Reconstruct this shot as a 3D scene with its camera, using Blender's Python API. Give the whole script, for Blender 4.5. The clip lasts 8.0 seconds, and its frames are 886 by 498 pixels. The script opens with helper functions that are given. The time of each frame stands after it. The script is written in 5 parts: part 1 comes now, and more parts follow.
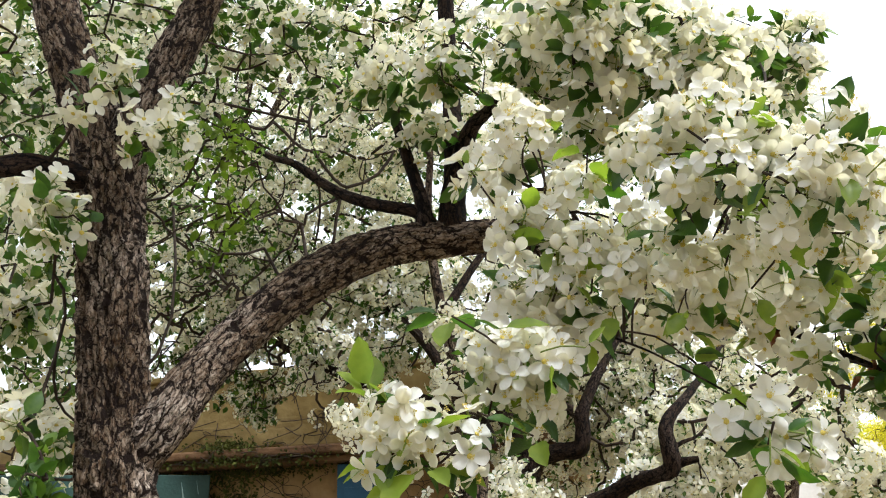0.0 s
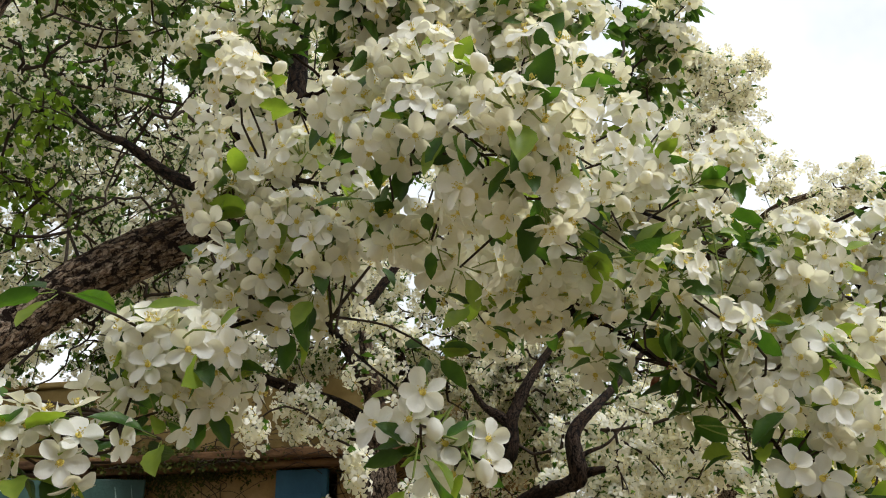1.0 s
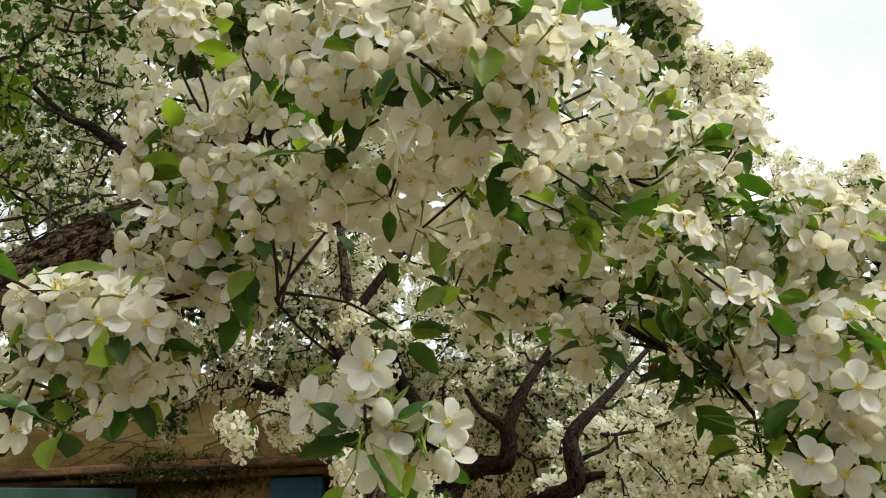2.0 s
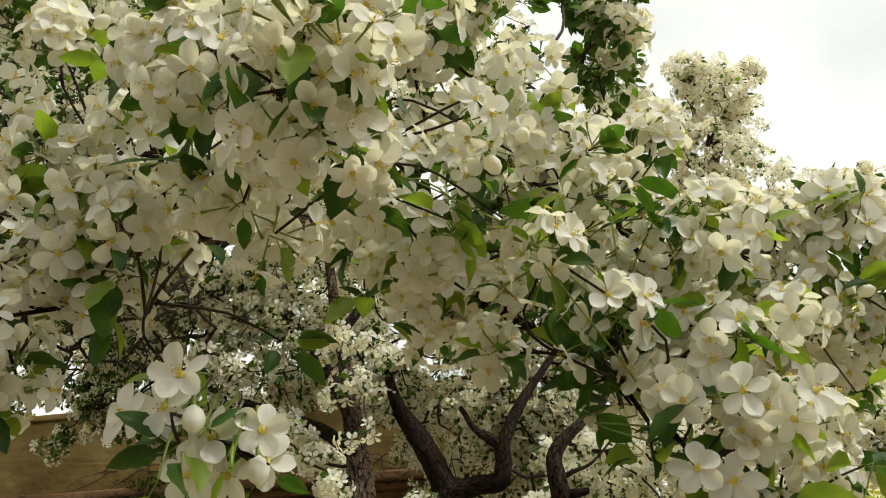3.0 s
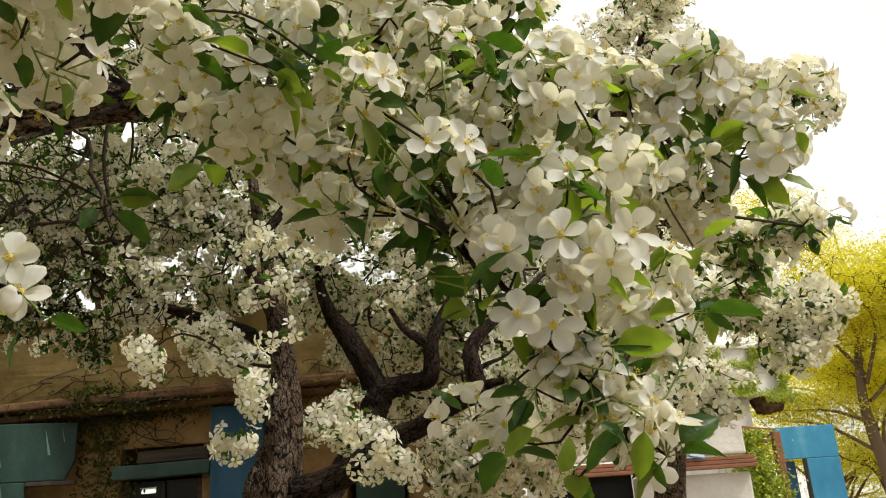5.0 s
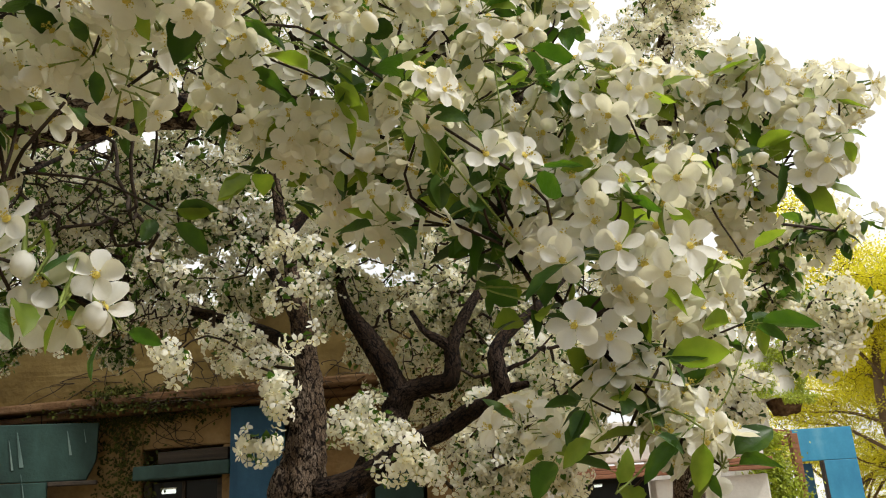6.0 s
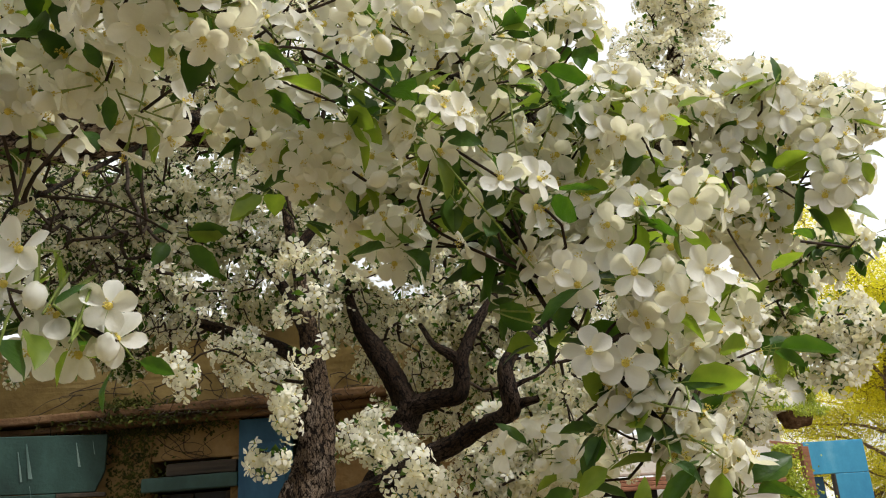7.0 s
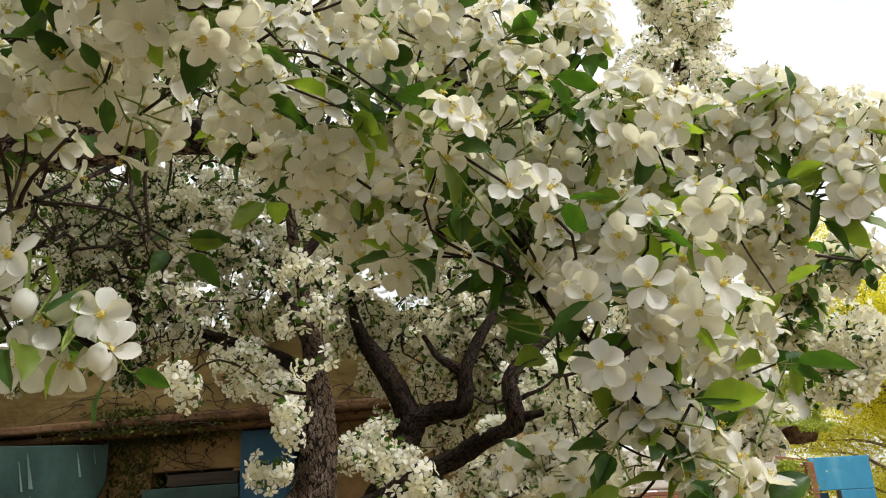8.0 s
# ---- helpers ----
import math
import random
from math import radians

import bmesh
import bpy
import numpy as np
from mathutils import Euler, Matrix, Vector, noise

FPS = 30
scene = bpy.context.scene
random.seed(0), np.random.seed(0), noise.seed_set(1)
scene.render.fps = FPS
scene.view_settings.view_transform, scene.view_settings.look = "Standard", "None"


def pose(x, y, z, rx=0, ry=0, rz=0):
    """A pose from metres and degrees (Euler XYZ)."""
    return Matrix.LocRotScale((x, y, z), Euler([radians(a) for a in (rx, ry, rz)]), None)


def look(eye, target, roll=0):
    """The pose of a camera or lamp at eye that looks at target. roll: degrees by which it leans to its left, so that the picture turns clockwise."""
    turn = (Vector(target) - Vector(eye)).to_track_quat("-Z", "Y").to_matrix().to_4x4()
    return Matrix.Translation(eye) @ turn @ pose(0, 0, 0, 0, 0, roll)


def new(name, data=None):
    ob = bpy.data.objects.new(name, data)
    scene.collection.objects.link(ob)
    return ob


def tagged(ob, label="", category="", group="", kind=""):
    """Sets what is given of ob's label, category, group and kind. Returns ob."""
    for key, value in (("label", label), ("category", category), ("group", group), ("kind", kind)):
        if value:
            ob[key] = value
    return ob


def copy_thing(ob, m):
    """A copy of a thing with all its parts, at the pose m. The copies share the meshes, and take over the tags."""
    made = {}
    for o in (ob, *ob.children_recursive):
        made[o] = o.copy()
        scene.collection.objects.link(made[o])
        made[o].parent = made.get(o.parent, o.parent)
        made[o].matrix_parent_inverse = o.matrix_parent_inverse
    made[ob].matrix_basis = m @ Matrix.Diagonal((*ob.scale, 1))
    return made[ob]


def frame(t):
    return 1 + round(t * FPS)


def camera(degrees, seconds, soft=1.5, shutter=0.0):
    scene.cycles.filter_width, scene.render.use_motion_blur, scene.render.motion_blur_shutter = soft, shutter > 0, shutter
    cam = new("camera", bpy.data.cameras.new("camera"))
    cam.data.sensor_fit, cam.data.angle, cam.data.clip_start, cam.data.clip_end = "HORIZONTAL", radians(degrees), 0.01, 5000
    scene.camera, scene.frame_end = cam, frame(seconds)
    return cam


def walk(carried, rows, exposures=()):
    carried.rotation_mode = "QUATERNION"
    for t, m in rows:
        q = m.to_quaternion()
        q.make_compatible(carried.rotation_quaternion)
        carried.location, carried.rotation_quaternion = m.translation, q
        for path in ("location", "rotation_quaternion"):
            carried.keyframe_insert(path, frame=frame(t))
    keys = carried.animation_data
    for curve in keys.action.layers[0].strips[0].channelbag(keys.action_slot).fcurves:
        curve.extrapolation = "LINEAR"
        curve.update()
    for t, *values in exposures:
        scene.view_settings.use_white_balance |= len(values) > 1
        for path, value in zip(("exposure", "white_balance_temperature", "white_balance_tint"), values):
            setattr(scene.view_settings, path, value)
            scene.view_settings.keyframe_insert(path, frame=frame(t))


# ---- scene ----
cam = camera(56.00, 8.0, soft=1.1)
METRES, EYE, TILT, LEAN, TURN = 0.75, 1.55, 22.0, 1.7, 0.0
ROWS = [
    (0.0, 0.0000, 0.0000, 0.0000, 0.00, 0.00, -0.00),
    (0.5, 0.2340, 0.0758, -0.0056, -0.51, 0.49, -1.37),
    (1.0, 0.3608, 0.1670, -0.0381, -0.66, 0.46, -0.84),
    (1.2, 0.3868, 0.2049, -0.0558, -0.79, 0.57, -0.88),
    (2.3, 0.4130, 0.2996, -0.0808, -0.11, 1.73, -0.24),
    (2.5, 0.4421, 0.3004, -0.0777, 0.52, 2.27, 0.14),
    (3.0, 0.5483, 0.3078, -0.0965, 0.69, 2.41, 0.45),
    (3.5, 0.6413, 0.3366, -0.1443, -0.42, -0.31, 0.62),
    (4.0, 0.6764, 0.3366, -0.1768, -1.70, -2.95, 0.70),
    (4.2, 0.6876, 0.3323, -0.1673, -2.09, -3.42, 0.77),
    (5.3, 0.6693, 0.3202, -0.1616, -2.67, -3.70, 1.20),
    (5.5, 0.6499, 0.3206, -0.1472, -2.45, -3.93, 1.26),
    (6.0, 0.6353, 0.3205, -0.1506, -1.79, -3.55, 1.21),
    (6.5, 0.6335, 0.3281, -0.1522, -1.68, -3.41, 1.22),
    (7.0, 0.6303, 0.3298, -0.1367, -1.22, -2.83, 1.18),
    (7.5, 0.6061, 0.3195, -0.1292, -1.00, -2.60, 1.01),
    (8.0, 0.6281, 0.3548, -0.1400, -0.93, -2.01, 0.79),
]
walk(cam, [(t, pose(0, 0, EYE, TILT, LEAN, TURN) @ pose(METRES * x, METRES * y, METRES * z, 90 + pitch, roll, yaw)) for t, x, y, z, yaw, pitch, roll in ROWS],
     exposures=[(0.0, 0.06, 6000, 8), (0.6, -0.34, 6150, 7), (1.2, -0.53, 6350, 6), (2.3, -0.54, 6700, 1), (3.5, -0.62, 6950, 3), (4.2, -0.62, 7000, 4), (5.5, -0.48, 6800, 7), (8.0, -0.5, 6500, 7)])

# ---- light ----
world = bpy.data.worlds.new("bright_hazy_sky")
scene.world = world
world.use_nodes = True
wn, wl = world.node_tree.nodes, world.node_tree.links
wn.clear()
SUN_ELEVATION, SUN_AZIMUTH = 54.0, 114.0
sky = wn.new("ShaderNodeTexSky")
sky.sky_type, sky.sun_disc = "NISHITA", False
sky.sun_elevation, sky.sun_rotation = radians(SUN_ELEVATION), radians(SUN_AZIMUTH)
sky_dim = wn.new("ShaderNodeVectorMath")
sky_dim.operation = "SCALE"
sky_dim.inputs["Scale"].default_value = 0.15
wl.new(sky.outputs[0], sky_dim.inputs[0])
wc = wn.new("ShaderNodeTexCoord")
cloud = wn.new("ShaderNodeTexNoise")
cloud.inputs["Scale"].default_value, cloud.inputs["Detail"].default_value, cloud.inputs["Roughness"].default_value = 2.2, 6.0, 0.55
wl.new(wc.outputs["Generated"], cloud.inputs["Vector"])
cover = wn.new("ShaderNodeMapRange")
cover.inputs[1].default_value, cover.inputs[2].default_value, cover.inputs[3].default_value, cover.inputs[4].default_value = 0.34, 0.56, 0.6, 1.0
wl.new(cloud.outputs["Fac"], cover.inputs[0])
veil = wn.new("ShaderNodeMix")
veil.data_type = "RGBA"
veil.inputs["B"].default_value = (1.68, 1.68, 1.70, 1)
wl.new(cover.outputs[0], veil.inputs["Factor"])
wl.new(sky_dim.outputs[0], veil.inputs["A"])
background = wn.new("ShaderNodeBackground")
background.inputs["Strength"].default_value = 1.0
wl.new(veil.outputs["Result"], background.inputs["Color"])
wo = wn.new("ShaderNodeOutputWorld")
wl.new(background.outputs[0], wo.inputs["Surface"])

sun_data = bpy.data.lights.new("sun", "SUN")
sun_data.energy, sun_data.angle, sun_data.color = 4.4, radians(10), (1.0, 0.975, 0.93)
sun = new("sun", sun_data)
az, el = radians(SUN_AZIMUTH), radians(SUN_ELEVATION)
sun.matrix_world = look((20 * math.sin(az) * math.cos(el), 20 * math.cos(az) * math.cos(el), 20 * math.sin(el)), (0, 0, 0))


# ---- materials ----
def material(name, colors, rough=0.6, scale=(30, 30, 30), detail=6, bump=0.0, bump_scale=120, spread=(0.3, 0.7), translucent=0.0, vary=0.0, island=False,
             fine=None, spec=0.4, thin=(1, 1, 1)):
    """A node material: a noise that blends two or three colours, a second finer noise, a bump, and for petals and leaves light through the sheet."""
    m = bpy.data.materials.new(name)
    m.use_nodes = True
    n, l = m.node_tree.nodes, m.node_tree.links
    n.clear()
    out, bsdf = n.new("ShaderNodeOutputMaterial"), n.new("ShaderNodeBsdfPrincipled")
    bsdf.inputs["Roughness"].default_value, bsdf.inputs["Specular IOR Level"].default_value = rough, spec
    tc, mp, tex, ramp = n.new("ShaderNodeTexCoord"), n.new("ShaderNodeMapping"), n.new("ShaderNodeTexNoise"), n.new("ShaderNodeValToRGB")
    mp.inputs["Scale"].default_value = scale
    tex.inputs["Scale"].default_value, tex.inputs["Detail"].default_value, tex.inputs["Roughness"].default_value = 1.0, detail, 0.6
    l.new(tc.outputs["Object"], mp.inputs[0]), l.new(mp.outputs[0], tex.inputs["Vector"]), l.new(tex.outputs["Fac"], ramp.inputs[0])
    stops = ramp.color_ramp.elements
    stops[0].position, stops[1].position = spread
    stops[0].color, stops[1].color = (*colors[0], 1), (*colors[-1], 1)
    if len(colors) > 2:
        stops.new((spread[0] + spread[1]) / 2).color = (*colors[1], 1)
    color = ramp.outputs["Color"]
    if fine:
        grain = n.new("ShaderNodeTexNoise")
        grain.inputs["Scale"].default_value, grain.inputs["Detail"].default_value = fine[0], 4
        l.new(tc.outputs["Object"], grain.inputs["Vector"])
        mr = n.new("ShaderNodeMapRange")
        mr.inputs[3].default_value, mr.inputs[4].default_value = 1 - fine[1], 1 + fine[1]
        l.new(grain.outputs["Fac"], mr.inputs[0])
        mul = n.new("ShaderNodeVectorMath")
        mul.operation = "SCALE"
        l.new(color, mul.inputs[0]), l.new(mr.outputs[0], mul.inputs["Scale"])
        color = mul.outputs[0]
    if vary:
        src = n.new("ShaderNodeNewGeometry").outputs["Random Per Island"] if island else n.new("ShaderNodeObjectInfo").outputs["Random"]
        mr, hsv = n.new("ShaderNodeMapRange"), n.new("ShaderNodeHueSaturation")
        mr.inputs[3].default_value, mr.inputs[4].default_value = 1 - vary, 1 + vary
        l.new(src, mr.inputs[0]), l.new(mr.outputs[0], hsv.inputs["Value"]), l.new(color, hsv.inputs["Color"])
        color = hsv.outputs[0]
    l.new(color, bsdf.inputs["Base Color"])
    if bump:
        bt, bp = n.new("ShaderNodeTexNoise"), n.new("ShaderNodeBump")
        bt.inputs["Scale"].default_value, bt.inputs["Detail"].default_value = bump_scale, 5
        bp.inputs["Strength"].default_value, bp.inputs["Distance"].default_value = 1.0, bump
        l.new(tc.outputs["Object"], bt.inputs["Vector"]), l.new(bt.outputs["Fac"], bp.inputs["Height"]), l.new(bp.outputs[0], bsdf.inputs["Normal"])
    if translucent:
        tr, mix, tint = n.new("ShaderNodeBsdfTranslucent"), n.new("ShaderNodeMixShader"), n.new("ShaderNodeMix")
        tint.data_type, tint.blend_type = "RGBA", "MULTIPLY"
        tint.inputs["Factor"].default_value, tint.inputs["B"].default_value = 1.0, (*thin, 1)
        l.new(color, tint.inputs["A"]), l.new(tint.outputs["Result"], tr.inputs["Color"])
        mix.inputs[0].default_value = translucent
        l.new(bsdf.outputs[0], mix.inputs[1]), l.new(tr.outputs[0], mix.inputs[2]), l.new(mix.outputs[0], out.inputs["Surface"])
    else:
        l.new(bsdf.outputs[0], out.inputs["Surface"])
    return m


def bark_material(name, dark, mid, pale):
    """Fissured bark in metres round and along the limb: brown plates split by long dark cracks, with greyer weathered patches."""
    m = bpy.data.materials.new(name)
    m.use_nodes = True
    n, l = m.node_tree.nodes, m.node_tree.links
    bsdf = n["Principled BSDF"]
    bsdf.inputs["Roughness"].default_value, bsdf.inputs["Specular IOR Level"].default_value = 0.9, 0.15
    tc = n.new("ShaderNodeTexCoord")

    def noise_at(scale, detail, stretch=(1, 1, 1)):
        mp, tx = n.new("ShaderNodeMapping"), n.new("ShaderNodeTexNoise")
        mp.inputs["Scale"].default_value = stretch
        tx.inputs["Scale"].default_value, tx.inputs["Detail"].default_value, tx.inputs["Roughness"].default_value = scale, detail, 0.62
        l.new(tc.outputs["UV"], mp.inputs[0]), l.new(mp.outputs[0], tx.inputs["Vector"])
        return tx

    def math_node(op, a, b):
        m_ = n.new("ShaderNodeMath")
        m_.operation = op
        for k, v in enumerate((a, b)):
            if isinstance(v, float):
                m_.inputs[k].default_value = v
            else:
                l.new(v, m_.inputs[k])
        return m_.outputs[0]

    def plates(across, along, warp_scale, warp, narrow, wide, rag):
        """0 in the cracks between long plates, 1 on their backs."""
        bend, shift, add, mp = noise_at(warp_scale, 5), n.new("ShaderNodeVectorMath"), n.new("ShaderNodeVectorMath"), n.new("ShaderNodeMapping")
        shift.operation, add.operation = "SUBTRACT", "MULTIPLY_ADD"
        shift.inputs[1].default_value = (0.5, 0.5, 0.5)
        add.inputs[1].default_value = (warp, warp * 1.6, 0)
        l.new(bend.outputs["Color"], shift.inputs[0]), l.new(shift.outputs[0], add.inputs[0]), l.new(tc.outputs["UV"], add.inputs[2])
        mp.inputs["Scale"].default_value = (across, along, 1)
        vor, mr = n.new("ShaderNodeTexVoronoi"), n.new("ShaderNodeMapRange")
        vor.feature, vor.inputs["Scale"].default_value = "DISTANCE_TO_EDGE", 1.0
        mr.interpolation_type = "SMOOTHSTEP"
        mr.inputs[1].default_value, mr.inputs[2].default_value = narrow, wide
        l.new(add.outputs[0], mp.inputs[0]), l.new(mp.outputs[0], vor.inputs["Vector"])
        uneven = noise_at(across * 1.3, 6, (1, 0.45, 1))
        l.new(math_node("ADD", vor.outputs["Distance"], math_node("MULTIPLY", math_node("SUBTRACT", uneven.outputs["Fac"], 0.5), rag)), mr.inputs[0])
        return mr.outputs[0]

    coarse, small = plates(74, 23, 75, 0.026, 0.03, 0.11, 0.34), plates(200, 80, 190, 0.011, 0.01, 0.1, 0.4)
    crack = math_node("MULTIPLY", coarse, math_node("ADD", math_node("MULTIPLY", small, 0.7), 0.3))
    streak, ramp = noise_at(1.0, 12, (260, 70, 1)), n.new("ShaderNodeValToRGB")
    e = ramp.color_ramp.elements
    e[0].position, e[1].position, e[0].color, e[1].color = 0.24, 0.62, (*dark, 1), (*pale, 1)
    e.new(0.42).color = (*mid, 1)
    l.new(streak.outputs["Fac"], ramp.inputs[0])
    patch, pr, tone = noise_at(9, 4, (1, 0.5, 1)), n.new("ShaderNodeMapRange"), n.new("ShaderNodeHueSaturation")
    pr.inputs[1].default_value, pr.inputs[2].default_value, pr.inputs[3].default_value, pr.inputs[4].default_value = 0.36, 0.64, 0.42, 1.25
    sr = n.new("ShaderNodeMapRange")
    sr.inputs[1].default_value, sr.inputs[2].default_value, sr.inputs[3].default_value, sr.inputs[4].default_value = 0.36, 0.64, 1.35, 0.85
    l.new(patch.outputs["Fac"], pr.inputs[0]), l.new(patch.outputs["Fac"], sr.inputs[0])
    l.new(pr.outputs[0], tone.inputs["Value"]), l.new(sr.outputs[0], tone.inputs["Saturation"]), l.new(ramp.outputs["Color"], tone.inputs["Color"])
    mix = n.new("ShaderNodeMix")
    mix.data_type = "RGBA"
    mix.inputs["A"].default_value = (dark[0] * 0.22, dark[1] * 0.2, dark[2] * 0.2, 1)
    l.new(crack, mix.inputs["Factor"]), l.new(tone.outputs[0], mix.inputs["B"]), l.new(mix.outputs["Result"], bsdf.inputs["Base Color"])
    height, bp = math_node("ADD", crack, math_node("MULTIPLY", streak.outputs["Fac"], 0.6)), n.new("ShaderNodeBump")
    bp.inputs["Distance"].default_value = 0.007
    l.new(height, bp.inputs["Height"]), l.new(bp.outputs[0], bsdf.inputs["Normal"])
    return m


PETAL_A, PETAL_B = (0.90, 0.89, 0.85), (0.93, 0.925, 0.91)
petal_near = material("petal_white", (PETAL_A, PETAL_B), 0.6, (60, 420, 60), 4, bump=0.0005, bump_scale=230, translucent=0.46, vary=0.04, spec=0.2, thin=(1.0, 0.95, 0.7))
petal_far = material("petal_white_massed", ((0.89, 0.875, 0.80), (0.92, 0.91, 0.86)), 0.6, (60, 60, 60), 2, translucent=0.5, vary=0.06, island=True, spec=0.15, thin=(1.0, 0.945, 0.68))
stamen = material("stamen_yellow", ((0.62, 0.46, 0.06), (0.78, 0.66, 0.18)), 0.7, (300, 300, 300))
dry_leaf = material("leaf_dry_brown", ((0.10, 0.03, 0.014), (0.26, 0.10, 0.05), (0.40, 0.22, 0.13)), 0.7, (60, 60, 60), 5, bump=0.001, bump_scale=300, translucent=0.25, vary=0.3, spec=0.25)
stalk = material("stalk_green", ((0.16, 0.22, 0.04), (0.3, 0.36, 0.08)), 0.6, (200, 200, 200), translucent=0.2)
leaf_near = material("leaf_green", ((0.017, 0.048, 0.010), (0.046, 0.108, 0.016), (0.16, 0.25, 0.03)), 0.42, (9, 9, 9), 5, bump=0.0006, bump_scale=260, translucent=0.45, vary=0.45, spec=0.45, thin=(1.6, 1.6, 0.5))
leaf_young = material("leaf_young_green", ((0.15, 0.235, 0.028), (0.26, 0.33, 0.05)), 0.45, (30, 30, 30), 4, translucent=0.5, vary=0.25, spec=0.4, thin=(1.3, 1.4, 0.6))
leaf_far = material("leaf_green_massed", ((0.022, 0.055, 0.011), (0.058, 0.118, 0.02), (0.15, 0.22, 0.035)), 0.5, (14, 14, 14), 4, translucent=0.4, vary=0.4, island=True, spec=0.35, thin=(1.4, 1.6, 0.6))
leaf_shoot = material("leaf_shoot_green", ((0.07, 0.13, 0.015), (0.16, 0.24, 0.03), (0.26, 0.34, 0.05)), 0.5, (14, 14, 14), 4, translucent=0.5, vary=0.35, island=True, spec=0.3, thin=(1.3, 1.4, 0.6))
bark = bark_material("bark_fissured", (0.055, 0.033, 0.023), (0.215, 0.146, 0.102), (0.47, 0.38, 0.30))
bark_brown = bark_material("bark_brown", (0.035, 0.022, 0.015), (0.13, 0.088, 0.06), (0.27, 0.20, 0.145))
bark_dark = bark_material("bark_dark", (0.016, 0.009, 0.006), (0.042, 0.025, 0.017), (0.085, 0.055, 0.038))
bark_twig = material("bark_twig", ((0.014, 0.010, 0.007), (0.06, 0.04, 0.028)), 0.85, (60, 60, 60), 5, spec=0.2)
plaster = material("plaster_ochre", ((0.10, 0.066, 0.022), (0.185, 0.128, 0.046), (0.26, 0.19, 0.082)), 0.95, (1.6, 1.6, 2.4), 9, bump=0.012, bump_scale=14, spread=(0.3, 0.68), fine=(24, 0.16), spec=0.15)
adobe = material("adobe_orange", ((0.12, 0.07, 0.032), (0.25, 0.155, 0.068), (0.34, 0.235, 0.115)), 0.95, (2.2, 2.2, 3.4), 9, bump=0.015, bump_scale=18, fine=(30, 0.2), spec=0.15)
rust_band = material("ledge_brown", ((0.05, 0.027, 0.014), (0.14, 0.076, 0.038), (0.23, 0.14, 0.075)), 0.9, (3, 3, 14), 7, bump=0.008, bump_scale=30, fine=(40, 0.2), spec=0.15)
earth_dark = material("earth_brown", ((0.03, 0.017, 0.009), (0.10, 0.055, 0.028), (0.18, 0.11, 0.06)), 0.95, (9, 9, 16), 8, bump=0.02, bump_scale=24, fine=(40, 0.25), spec=0.1)
teal = material("paint_teal", ((0.006, 0.019, 0.016), (0.018, 0.05, 0.042), (0.042, 0.098, 0.084)), 0.6, (3.0, 3.0, 1.5), 8, bump=0.002, bump_scale=60, fine=(50, 0.15))
blue = material("paint_blue", ((0.006, 0.042, 0.085), (0.011, 0.066, 0.13), (0.026, 0.10, 0.18)), 0.6, (4, 4, 1.5), 7, bump=0.002, bump_scale=60, fine=(45, 0.12))
blue_bright = material("paint_bright_blue", ((0.03, 0.22, 0.40), (0.05, 0.30, 0.50), (0.2, 0.45, 0.6)), 0.6, (1.6, 1.6, 0.9), 8, spread=(0.35, 0.75), fine=(30, 0.1))
sheet_blue = material("sheet_blue", ((0.02, 0.22, 0.65), (0.05, 0.36, 0.8)), 0.5, (5, 5, 5))
dark_wood = material("wood_dark", ((0.02, 0.016, 0.012), (0.07, 0.05, 0.036)), 0.8, (3, 40, 40), 6, bump=0.003, bump_scale=60)
red_wood = material("wood_redbrown", ((0.2, 0.08, 0.045), (0.34, 0.15, 0.08)), 0.75, (4, 40, 40), 6, bump=0.003, bump_scale=60, fine=(20, 0.15))
# near-black colour stands in for the unlit inside of window and shed
dark_inside = material("dark_inside", ((0.008, 0.010, 0.010), (0.018, 0.02, 0.02)), 0.25, (2, 2, 2), spec=0.25)
whitewash = material("whitewash", ((0.55, 0.51, 0.45), (0.74, 0.70, 0.64), (0.8, 0.78, 0.73)), 0.9, (1.2, 1.2, 1.8), 8, bump=0.006, bump_scale=22, fine=(18, 0.08), spec=0.2)
pale_run = material("paint_pale_teal", ((0.04, 0.09, 0.08), (0.2, 0.28, 0.26)), 0.6, (30, 30, 4), 6)
white_paint = material("paint_white", ((0.72, 0.72, 0.70), (0.82, 0.82, 0.80)), 0.6, (8, 8, 8))
soil = material("soil", ((0.13, 0.10, 0.065), (0.24, 0.19, 0.125), (0.16, 0.18, 0.07)), 0.95, (0.8, 0.8, 0.8), 10, bump=0.02, bump_scale=9, fine=(20, 0.2), spec=0.1)
vine_leaf = material("vine_leaf_yellowgreen", ((0.22, 0.29, 0.02), (0.40, 0.44, 0.04)), 0.55, (8, 8, 8), translucent=0.35, vary=0.35, island=True, thin=(1.3, 1.3, 0.5))
# creeper colour taken near black, which adds to the shade on the wall
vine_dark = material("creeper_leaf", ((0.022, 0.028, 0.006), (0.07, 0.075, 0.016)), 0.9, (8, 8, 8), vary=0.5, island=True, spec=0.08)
yellow_leaf = material("elm_leaf_yellow", ((0.60, 0.55, 0.04), (0.80, 0.75, 0.13)), 0.55, (0.8, 0.8, 0.8), translucent=0.55, vary=0.3, island=True, thin=(1.2, 1.2, 0.4))


